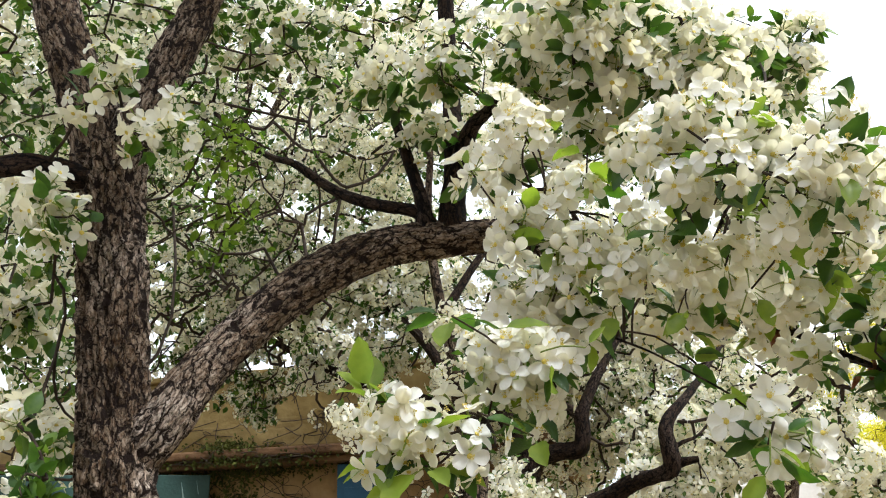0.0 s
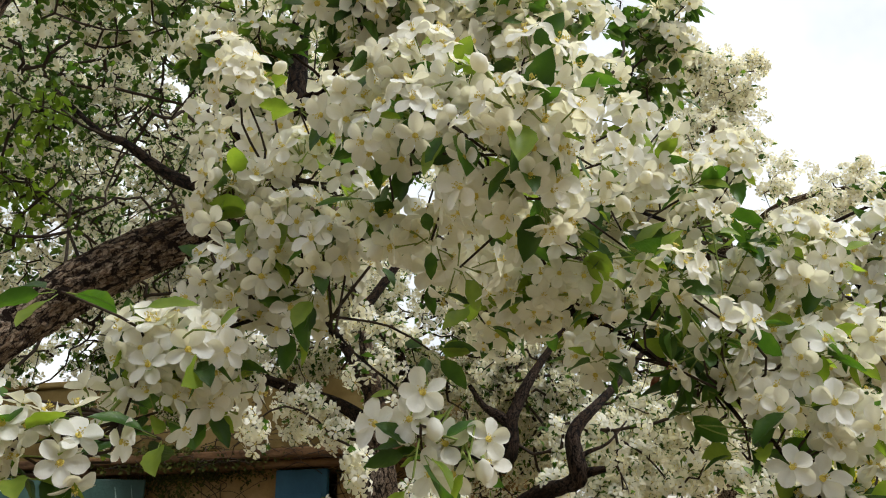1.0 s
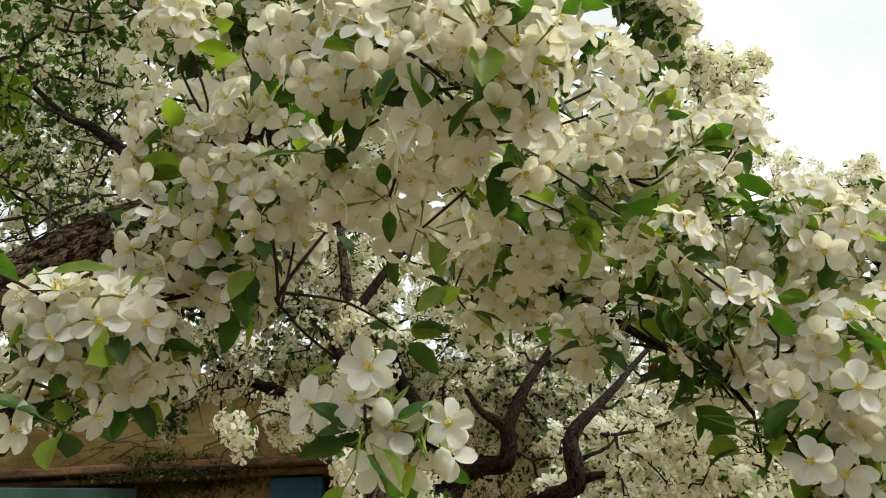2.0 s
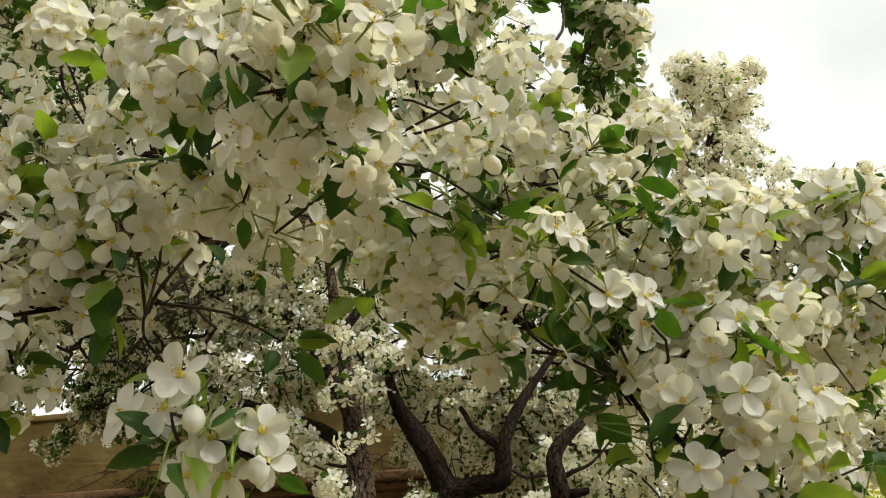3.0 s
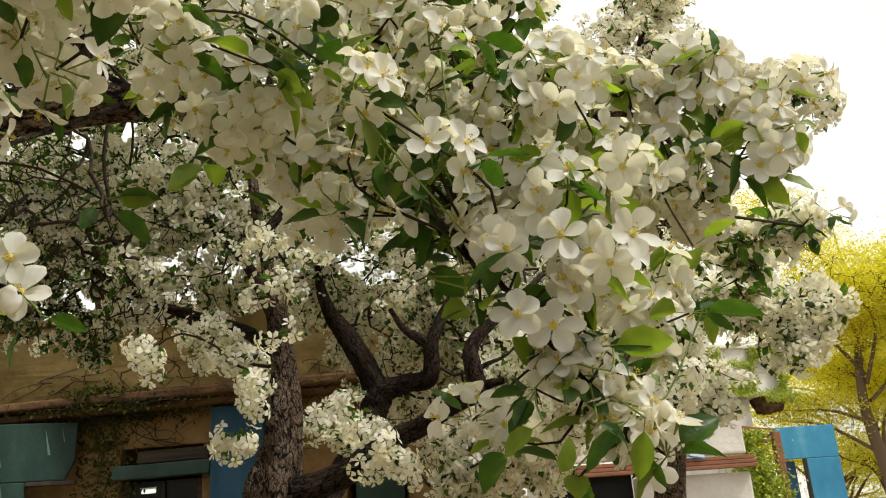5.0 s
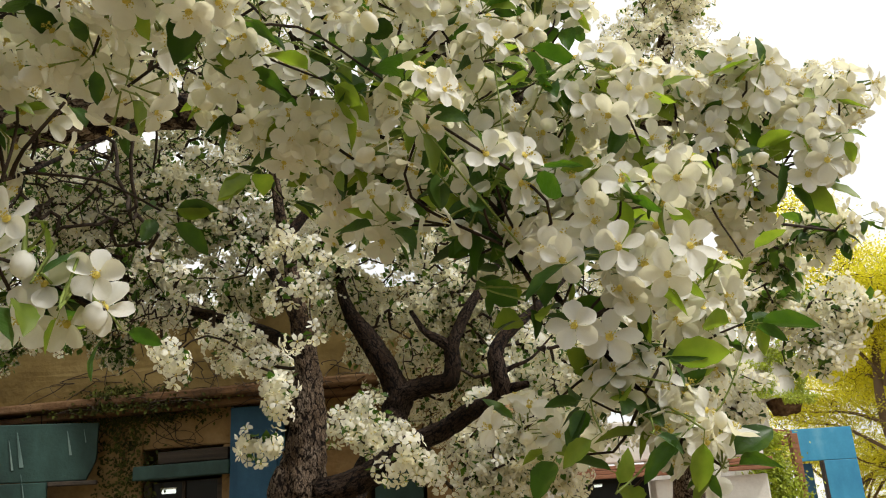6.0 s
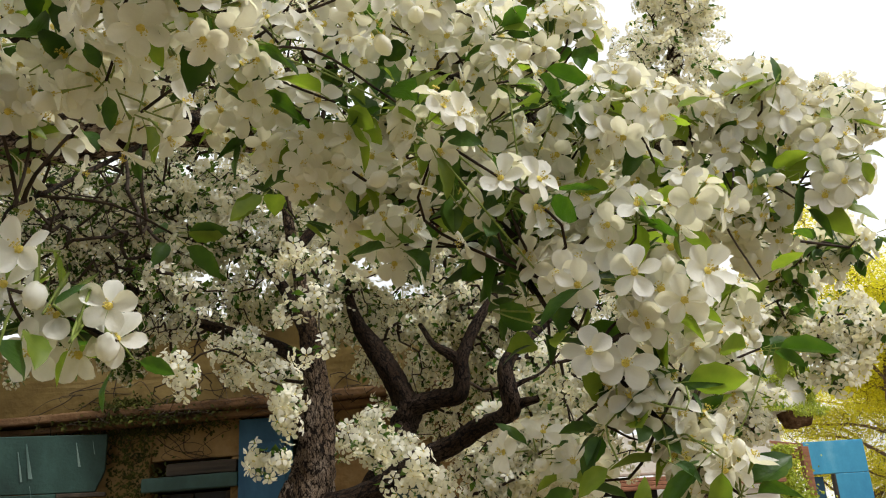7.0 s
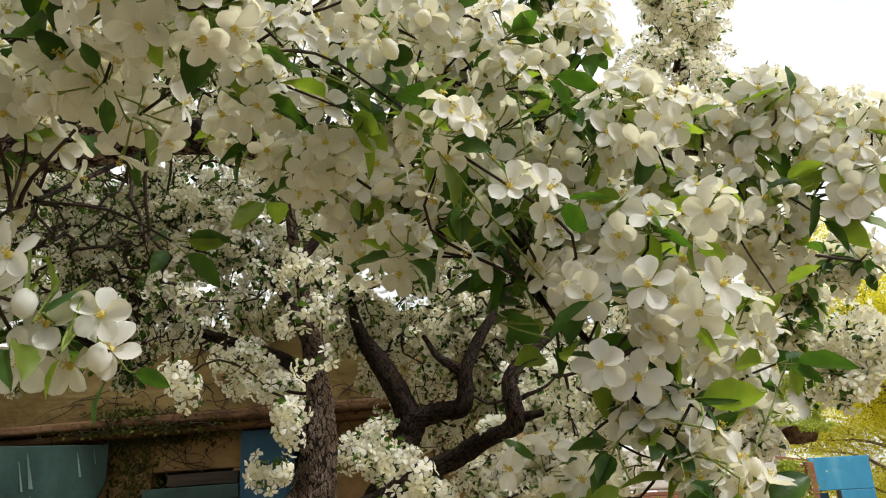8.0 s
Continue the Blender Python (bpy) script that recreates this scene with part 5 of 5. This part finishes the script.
def flower_cluster(c, blossoms, r, leaves, toward, spread, size):
    """A blossom cluster at the end of its own twig, which is the part; every blossom, bud and leaf is a piece of it."""
    c = np.array(c)
    node = STEM_NODES[int(np.argmin(np.linalg.norm(STEM_NODES - c, axis=1)))]
    bow = r.normal(0, 0.16, 3) * np.linalg.norm(c - node)
    v, f = tube(spline([(*node, 0.0014), (*((node + c) / 2 + bow), 0.0012), (*c, 0.001)], 0.02), 6)
    twig = link_mesh("spur", v, f, [bark_twig], tree_a, "short brown twig bearing white blossoms")
    axis = np.array(toward) + r.normal(0, spread, 3)
    heads, blades = cluster_parts(c, axis, blossoms, r.integers(leaves[0], leaves[1] + 1), r, size)
    for m in heads:
        ob = new("blossom", BLOSSOM_MESH[r.integers(0, len(BLOSSOM_MESH))])
        ob.parent, ob.matrix_basis = twig, Matrix(m.tolist())
    if r.random() < 0.35:
        b, _ = cluster_parts(c, axis, 1, 0, r)
        ob = new("bud", BUD_MESH[r.integers(0, 2)])
        ob.parent, ob.matrix_basis = twig, Matrix(b[0].tolist())
    for m in blades:
        ob = new("leaf", LEAF_MESH[r.integers(0, 8)])
        ob.parent, ob.matrix_basis = twig, Matrix(m.tolist())


def spray(rows, seed, size=0.95, leaves=(3, 6), toward=(0.12, -0.62, 0.3), spread=0.7):
    """Blossom clusters (x, y, z, number of blossoms) along one bough."""
    r = np.random.default_rng(seed)
    for x, y, z, n in rows:
        flower_cluster((x, y, z), n + 2, r, leaves, toward, spread, size)
        dx, dy, dz = r.normal(0, 0.022, 3)
        flower_cluster((x + dx, y + abs(dy), z + dz), n, r, (1, 3), toward, spread, size)


def posy(rows, seed, size=0.95, leaves=3, buds=0):
    """A cluster whose blossoms stand at known places; they face out from the end of its twig."""
    r = np.random.default_rng(seed)
    heads = np.array(rows)
    c = heads.mean(0) + (0.01, 0.05, -0.005)
    node = STEM_NODES[int(np.argmin(np.linalg.norm(STEM_NODES - c, axis=1)))]
    v, f = tube(spline([(*node, 0.002), (*((node + c) / 2 + r.normal(0, 0.01, 3)), 0.0016), (*c, 0.0013)], 0.02), 6)
    twig = link_mesh("spur", v, f, [bark_twig], tree_a, "short brown twig bearing white blossoms")
    for p in heads:
        out = (p - c) / np.linalg.norm(p - c) + (0, -0.5, 0) + r.normal(0, 0.12, 3)
        m = np.eye(4)
        m[:3, :3], m[:3, 3] = facing(np.array([out]), r)[0] * size * r.uniform(0.95, 1.08), p
        ob = new("blossom", BLOSSOM_MESH[r.integers(0, len(BLOSSOM_MESH))])
        ob.parent, ob.matrix_basis = twig, Matrix(m.tolist())
    _, blades = cluster_parts(c, np.array((0, -1.0, 0)), 0, leaves, r, size)
    for m in blades:
        ob = new("leaf", LEAF_MESH[r.integers(0, 8)])
        ob.parent, ob.matrix_basis = twig, Matrix(m.tolist())
    for k in range(buds):
        m = np.eye(4)
        m[:3, :3], m[:3, 3] = facing(np.array([[0.12, -0.2, -1.0]]), r)[0], heads.mean(0) + (0.02, 0, -0.004)
        ob = new("bud", BUD_MESH[0])
        ob.parent, ob.matrix_basis = twig, Matrix(m.tolist())


def leaf_tuft(c, n, r):
    """A rosette of leaves at the end of a short shoot, the youngest upright in its middle."""
    c = np.array(c)
    node = STEM_NODES[int(np.argmin(np.linalg.norm(STEM_NODES - c, axis=1)))]
    v, f = tube(spline([(*node, 0.0013), (*((node + c) / 2 + r.normal(0, 0.014, 3)), 0.0011), (*c, 0.0009)], 0.02), 6)
    twig = link_mesh("spur", v, f, [bark_twig], tree_a, "short brown twig bearing green leaves")
    axis = np.array((0.0, -0.6, 0.7)) + r.normal(0, 0.3, 3)
    _, blades = cluster_parts(c, axis, 0, n, r, r.uniform(0.88, 1.05))
    tone = r.random()
    for k, m in enumerate(blades):
        young = k == 0 or tone < 0.25
        ob = new("leaf", LEAF_MESH[(0, 3, 6)[r.integers(0, 3)] if young else (1, 2, 4, 5, 7)[r.integers(0, 5)]])
        ob.parent, ob.matrix_basis = twig, Matrix(m.tolist())


def lone_leaf(foot, tip, young, r):
    """A single broad leaf from its foot to its tip, hung on the nearest twig."""
    foot, tip = np.array(foot), np.array(tip)
    x = (tip - foot) / np.linalg.norm(tip - foot)
    y = np.cross((r.normal(0, 0.25), -0.75, 0.65), x)
    y /= np.linalg.norm(y)
    k = np.linalg.norm(tip - foot) / 0.054
    m = np.eye(4)
    m[:3, :3], m[:3, 3] = np.stack([x * k, y * k * 0.8, np.cross(x, y) * k], -1), foot
    ob = new("leaf", LEAF_MESH[(0, 3, 6)[r.integers(0, 3)] if young else (1, 2, 4, 5, 7)[r.integers(0, 5)]])
    ob.parent, ob.matrix_basis = tree_a, Matrix(m.tolist())
    node = STEM_NODES[int(np.argmin(np.linalg.norm(STEM_NODES - foot, axis=1)))]
    v, f = tube(spline([(*node, 0.001), (*((node + foot) / 2 + r.normal(0, 0.016, 3)), 0.0008), (*foot, 0.0007)], 0.02), 5)
    link_mesh("shoot", v, f, [stalk], tree_a, "thin green shoot")


STEM_NODES = np.array(nodes_a)
SPRAY_A = [
    (0.097, 0.811, 1.909, 6), (0.083, 0.821, 1.887, 5), (0.152, 0.796, 1.862, 4), (0.185, 0.783, 1.831, 6),
    (0.128, 0.807, 1.837, 5), (0.087, 0.826, 1.837, 5), (0.113, 0.836, 1.814, 6), (0.152, 0.837, 1.79, 5),
    (0.103, 0.796, 2.002, 6), (0.081, 0.811, 2.047, 6), (0.159, 0.822, 1.941, 6), (0.204, 0.735, 1.939, 6),
    (0.235, 0.717, 1.899, 6), (0.2, 0.792, 1.89, 5),
]
SPRAY_B = [
    (0.238, 0.719, 1.973, 6), (0.265, 0.668, 1.89, 5), (0.221, 0.829, 1.887, 5), (0.277, 0.742, 1.824, 6),
    (0.249, 0.775, 1.847, 4), (0.315, 0.642, 1.85, 6), (0.338, 0.618, 1.863, 6), (0.359, 0.631, 1.854, 5),
    (0.36, 0.67, 1.825, 7), (0.313, 0.729, 1.853, 6), (0.298, 0.682, 1.938, 5), (0.354, 0.652, 1.924, 6),
    (0.272, 0.71, 1.973, 4),
]
SPRAY_C = [
    (0.326, 0.819, 1.866, 5), (0.323, 0.902, 1.877, 4), (0.366, 0.936, 1.858, 6), (0.399, 0.898, 1.846, 5),
    (0.484, 0.808, 1.811, 5), (0.431, 0.787, 1.916, 6), (0.476, 0.835, 1.985, 5), (0.494, 0.853, 1.944, 6),
    (0.547, 0.895, 1.947, 6), (0.446, 0.904, 1.929, 4), (0.542, 0.891, 1.896, 4),
]
SPRAY_D = [
    (0.615, 0.922, 1.853, 6), (0.665, 0.909, 1.862, 6), (0.544, 0.864, 1.777, 4), (0.651, 0.901, 1.766, 5),
    (0.597, 0.913, 1.723, 6), (0.664, 0.9, 1.693, 5), (0.454, 0.979, 1.785, 4), (0.568, 0.999, 1.739, 4),
]
SPRAY_E = [
    (0.084, 0.755, 1.743, 6), (0.054, 0.759, 1.744, 7), (0.064, 0.76, 1.722, 6), (0.07, 0.768, 1.734, 5),
    (0.065, 0.769, 1.695, 3), (0.096, 0.816, 1.739, 4), (0.091, 0.803, 1.709, 2),
]
SPRAY_F = [
    (0.834, 1.034, 1.955, 7), (0.871, 1.043, 1.925, 6), (0.907, 1.028, 1.915, 6), (0.89, 1.024, 1.856, 7),
    (0.808, 1.034, 1.91, 6), (0.626, 1.035, 2.028, 7), (0.66, 1.048, 2.035, 6), (0.722, 1.03, 1.932, 6),
    (0.659, 0.983, 1.879, 6), (0.751, 1.017, 1.917, 6), (0.435, 0.995, 1.996, 6), (0.545, 0.931, 1.847, 6),
    (0.683, 0.95, 1.6, 6),
]
SPRAY_G = [
    (0.64, 0.932, 1.618, 5), (0.709, 0.927, 1.552, 6), (0.595, 0.989, 1.577, 4), (0.719, 0.971, 1.664, 6),
    (0.827, 1.057, 1.837, 6), (0.778, 1.022, 1.824, 6), (0.819, 1.07, 1.799, 6), (0.734, 0.981, 1.706, 5),
    (0.546, 0.965, 1.899, 6), (0.595, 0.941, 1.843, 6), (0.517, 1.008, 2.021, 6), (0.487, 1.014, 2.007, 5),
]
SPRAY_I = [
    (0.41, 1.095, 1.904, 6), (0.455, 1.112, 1.896, 6), (0.509, 1.059, 1.883, 5), (0.54, 1.033, 1.839, 4),
    (0.372, 1.132, 1.917, 6), (0.342, 1.086, 1.941, 5), (0.424, 1.212, 1.909, 6), (0.484, 1.184, 1.866, 4),
]
SPRAY_J = [
    (-0.036, 0.706, 1.682, 5), (-0.015, 0.712, 1.668, 4), (-0.04, 0.718, 1.654, 3), (0.017, 0.724, 1.655, 2),
]
for i, rows_ in enumerate((SPRAY_A, SPRAY_B, SPRAY_C, SPRAY_D, SPRAY_E, SPRAY_F, SPRAY_G, SPRAY_I, SPRAY_J)):
    spray(rows_, 50 + i, 0.72 if i in (4, 8) else 0.74 if i < 3 else 0.84)

POSIES = [
    [
    (0.284, 0.69, 1.654), (0.312, 0.685, 1.656), (0.273, 0.69, 1.635), (0.312, 0.7, 1.642), (0.259, 0.7, 1.669), (0.289, 0.71, 1.637),
],
    [
    (0.598, 0.885, 1.66), (0.624, 0.887, 1.65), (0.643, 0.885, 1.677),
],
    [
    (0.631, 0.851, 1.71), (0.666, 0.857, 1.689), (0.684, 0.85, 1.708), (0.656, 0.876, 1.703),
],
    [
    (0.617, 0.917, 1.796), (0.639, 0.929, 1.782), (0.624, 0.887, 1.745), (0.673, 0.938, 1.8),
],
    [
    (0.336, 0.838, 1.879), (0.358, 0.84, 1.87), (0.322, 0.859, 1.864), (0.341, 0.867, 1.862),
],
    [
    (0.386, 0.845, 1.875), (0.399, 0.855, 1.867), (0.366, 0.858, 1.86),
],
]
POSIES_B = [
    [
    (0.422, 0.864, 1.837), (0.438, 0.896, 1.835), (0.4, 0.903, 1.84),
],
    [
    (0.264, 0.76, 1.836), (0.294, 0.772, 1.82), (0.275, 0.776, 1.811), (0.244, 0.755, 1.852),
],
    [
    (0.215, 0.777, 1.838), (0.2, 0.788, 1.832), (0.228, 0.762, 1.859),
],
    [
    (0.838, 0.997, 1.911), (0.809, 1, 1.952), (0.821, 1.014, 1.908),
],
    [
    (0.88, 0.99, 1.832), (0.865, 1.002, 1.823), (0.897, 1.008, 1.87),
],
    [
    (0.269, 0.673, 1.685), (0.26, 0.68, 1.669), (0.237, 0.689, 1.668),
],
]
for i, rows_ in enumerate(POSIES + POSIES_B):
    posy(rows_, 80 + i, 0.71 if i in (0, 11) else 0.8 if i in (4, 5, 6, 7, 8) else 0.95, 5 if i == 0 else 3, 1 if i in (0, 11) else 0)
LEAF_TUFTS = [
    (0.593, 0.918, 1.888, 7), (0.844, 0.994, 1.95, 4), (0.724, 0.978, 1.847, 5), (0.844, 1.016, 1.826, 5),
    (0.815, 1.024, 1.857, 4), (0.473, 0.905, 1.902, 7), (0.33, 1.038, 1.875, 5), (0.211, 0.767, 1.847, 4),
    (0.346, 0.811, 1.891, 5), (0.662, 0.917, 1.638, 7), (0.67, 0.931, 1.577, 7), (0.571, 0.928, 1.68, 5),
    (0.612, 0.925, 1.609, 6), (0.643, 0.96, 1.55, 4), (0.749, 0.939, 1.666, 4), (0.774, 0.972, 1.735, 4),
    (0.553, 0.974, 1.752, 6), (0.526, 0.989, 1.824, 5), (0.541, 0.961, 1.773, 5), (0.648, 0.906, 1.798, 4),
    (0.413, 0.876, 1.888, 5),
]
LEAF_TUFTS_B = [
    (0.162, 0.764, 1.961, 5), (0.128, 0.796, 1.879, 5), (0.262, 0.703, 1.871, 6), (0.32, 0.715, 1.859, 4),
    (0.264, 0.681, 1.911, 4), (0.296, 0.654, 1.875, 5), (0.233, 0.763, 1.871, 4), (0.387, 0.679, 1.872, 5),
    (0.414, 0.841, 1.857, 5), (0.464, 0.951, 1.957, 5), (0.461, 0.845, 1.857, 5), (0.583, 0.938, 1.943, 4),
    (0.614, 0.986, 1.933, 5),
]
LEAF_TUFTS_E = [
    (0.674, 0.964, 1.908, 5), (0.178, 0.796, 1.801, 6), (0.096, 0.751, 1.735, 6), (0.268, 0.689, 1.649, 6),
    (0.082, 0.731, 1.668, 4), (0.54, 0.955, 1.773, 6), (0.571, 0.89, 1.793, 5), (0.503, 1.018, 1.82, 5),
    (0.592, 0.913, 1.69, 5), (0.646, 0.876, 1.69, 4), (0.344, 1.096, 1.863, 4), (0.691, 0.938, 1.775, 4),
    (0.608, 0.877, 1.715, 4),
]
LEAF_TUFTS_C = [
    (0.275, 0.902, 1.778, 5), (0.64, 0.954, 1.913, 5), (0.553, 0.938, 1.772, 5), (0.658, 0.911, 1.786, 5),
]
rt = np.random.default_rng(71)
LEAF_TUFTS_D = [
    (-0.055, 0.701, 1.696, 4), (0.014, 0.687, 1.765, 5), (-0.012, 0.714, 1.643, 4),
]
for x, y, z, n in LEAF_TUFTS + LEAF_TUFTS_B + LEAF_TUFTS_E + LEAF_TUFTS_C + LEAF_TUFTS_D:
    leaf_tuft((x, y, z), n, rt)
rl = np.random.default_rng(99)
LEAVES_YOUNG = [
    (0.464, 0.843, 1.848, 0.491, 0.831, 1.881), (0.47, 0.835, 1.824, 0.483, 0.846, 1.791),
    (0.493, 0.836, 1.818, 0.495, 0.848, 1.781), (0.503, 0.844, 1.839, 0.507, 0.834, 1.868),
    (0.636, 0.924, 1.917, 0.669, 0.928, 1.901), (0.703, 0.932, 1.884, 0.74, 0.927, 1.895),
    (0.558, 0.905, 1.912, 0.589, 0.908, 1.898), (0.891, 0.975, 1.853, 0.919, 0.974, 1.851),
    (0.891, 0.975, 1.851, 0.905, 0.984, 1.824), (0.608, 0.88, 1.579, 0.574, 0.889, 1.556),
    (0.616, 0.894, 1.536, 0.63, 0.883, 1.568), (0.678, 0.863, 1.575, 0.672, 0.877, 1.534),
    (0.771, 0.959, 1.678, 0.777, 0.97, 1.645),
]
LEAVES_OLD = [
    (0.643, 0.879, 1.577, 0.669, 0.883, 1.564), (0.671, 0.878, 1.577, 0.637, 0.89, 1.546),
    (0.565, 0.894, 1.684, 0.574, 0.903, 1.657), (0.595, 0.888, 1.792, 0.569, 0.893, 1.781),
    (0.838, 0.988, 1.842, 0.835, 1.004, 1.796), (0.825, 0.987, 1.848, 0.792, 0.99, 1.842),
    (0.833, 0.991, 1.93, 0.837, 0.979, 1.966), (0.642, 0.901, 1.652, 0.664, 0.912, 1.618),
    (0.638, 0.914, 1.637, 0.67, 0.908, 1.652), (0.669, 0.892, 1.631, 0.685, 0.898, 1.61),
    (0.398, 0.864, 1.887, 0.423, 0.87, 1.868), (0.44, 0.882, 1.874, 0.416, 0.886, 1.867),
    (0.313, 0.853, 1.884, 0.295, 0.855, 1.879), (0.556, 0.949, 1.732, 0.544, 0.939, 1.765),
    (0.549, 0.937, 1.769, 0.534, 0.941, 1.759), (0.32, 1.106, 1.884, 0.311, 1.11, 1.872),
]
LEAVES_YOUNG_B = [
    (0.053, 0.722, 1.763, 0.101, 0.72, 1.766), (0.126, 0.685, 1.733, 0.142, 0.678, 1.749),
    (0.472, 0.819, 1.832, 0.502, 0.807, 1.859), (0.485, 0.801, 1.797, 0.501, 0.818, 1.76),
    (0.6, 0.895, 1.88, 0.657, 0.904, 1.858), (0.63, 0.89, 1.89, 0.675, 0.895, 1.877),
    (0.264, 0.657, 1.906, 0.286, 0.664, 1.889), (0.295, 0.665, 1.923, 0.295, 0.675, 1.9),
    (0.372, 0.648, 1.85, 0.381, 0.658, 1.826), (0.253, 0.687, 1.689, 0.234, 0.689, 1.687),
    (0.269, 0.683, 1.662, 0.283, 0.678, 1.672), (0.553, 0.869, 1.882, 0.585, 0.869, 1.883),
]
LEAVES_OLD_B = [
    (0.293, 0.691, 1.644, 0.27, 0.69, 1.646), (0.278, 0.686, 1.654, 0.305, 0.678, 1.671),
    (0.297, 0.686, 1.653, 0.306, 0.683, 1.661), (0.093, 0.828, 1.893, 0.098, 0.842, 1.861),
    (0.318, 0.657, 1.83, 0.34, 0.656, 1.832), (0.332, 0.66, 1.822, 0.333, 0.668, 1.805),
    (0.107, 0.821, 1.909, 0.132, 0.83, 1.888), (0.185, 0.799, 1.809, 0.195, 0.806, 1.793),
    (0.078, 0.738, 1.763, 0.096, 0.744, 1.749), (0.096, 0.769, 1.749, 0.101, 0.776, 1.732),
    (0.101, 0.779, 1.744, 0.112, 0.785, 1.73), (0.55, 0.936, 1.77, 0.574, 0.944, 1.751),
    (0.538, 0.932, 1.779, 0.537, 0.941, 1.759), (0.541, 0.96, 1.716, 0.543, 0.971, 1.691),
]
LEAVES_YOUNG_C = [
    (0.262, 0.676, 1.631, 0.239, 0.689, 1.595), (0.297, 0.68, 1.638, 0.287, 0.688, 1.617),
    (0.259, 0.695, 1.668, 0.257, 0.688, 1.688),
]
LEAVES_OLD_C = [
    (0.27, 0.697, 1.66, 0.238, 0.7, 1.656), (0.275, 0.701, 1.65, 0.243, 0.701, 1.652),
    (0.279, 0.7, 1.653, 0.273, 0.693, 1.673), (0.285, 0.699, 1.655, 0.298, 0.692, 1.672),
]
for x, y, z, u, v, w in LEAVES_YOUNG + LEAVES_YOUNG_B + LEAVES_YOUNG_C:
    lone_leaf((x, y, z), (u, v, w), True, rl)
for x, y, z, u, v, w in LEAVES_OLD + LEAVES_OLD_B + LEAVES_OLD_C:
    lone_leaf((x, y, z), (u, v, w), False, rl)

# dry leaves of last year, still caught on the bough
rw = np.random.default_rng(121)
DRY_MESH = shared_mesh("leaf", "leaf", 4, [dry_leaf, dry_leaf])
for x, y, z in ((0.482, 1.16, 1.891), (0.488, 1.15, 1.877), (0.533, 1.02, 1.794)):
    for k in range(3):
        hang = np.array((rw.normal(0, 0.5), -0.3 + rw.normal(0, 0.3), -1.0))
        side = np.cross((rw.normal(0, 0.5), -0.9, 0.4), hang)
        hang, side = hang / np.linalg.norm(hang), side / np.linalg.norm(side)
        m = np.eye(4)
        m[:3, :3] = np.stack([hang, side * 0.6, np.cross(hang, side) * 1.6], -1) * rw.uniform(0.5, 0.75)
        m[:3, 3] = np.array((x, y - 0.006, z)) + rw.normal(0, 0.005, 3)
        ob = new("leaf", DRY_MESH)
        ob.parent, ob.matrix_basis, ob["label"] = tree_a, Matrix(m.tolist()), "dry curled brown leaf"
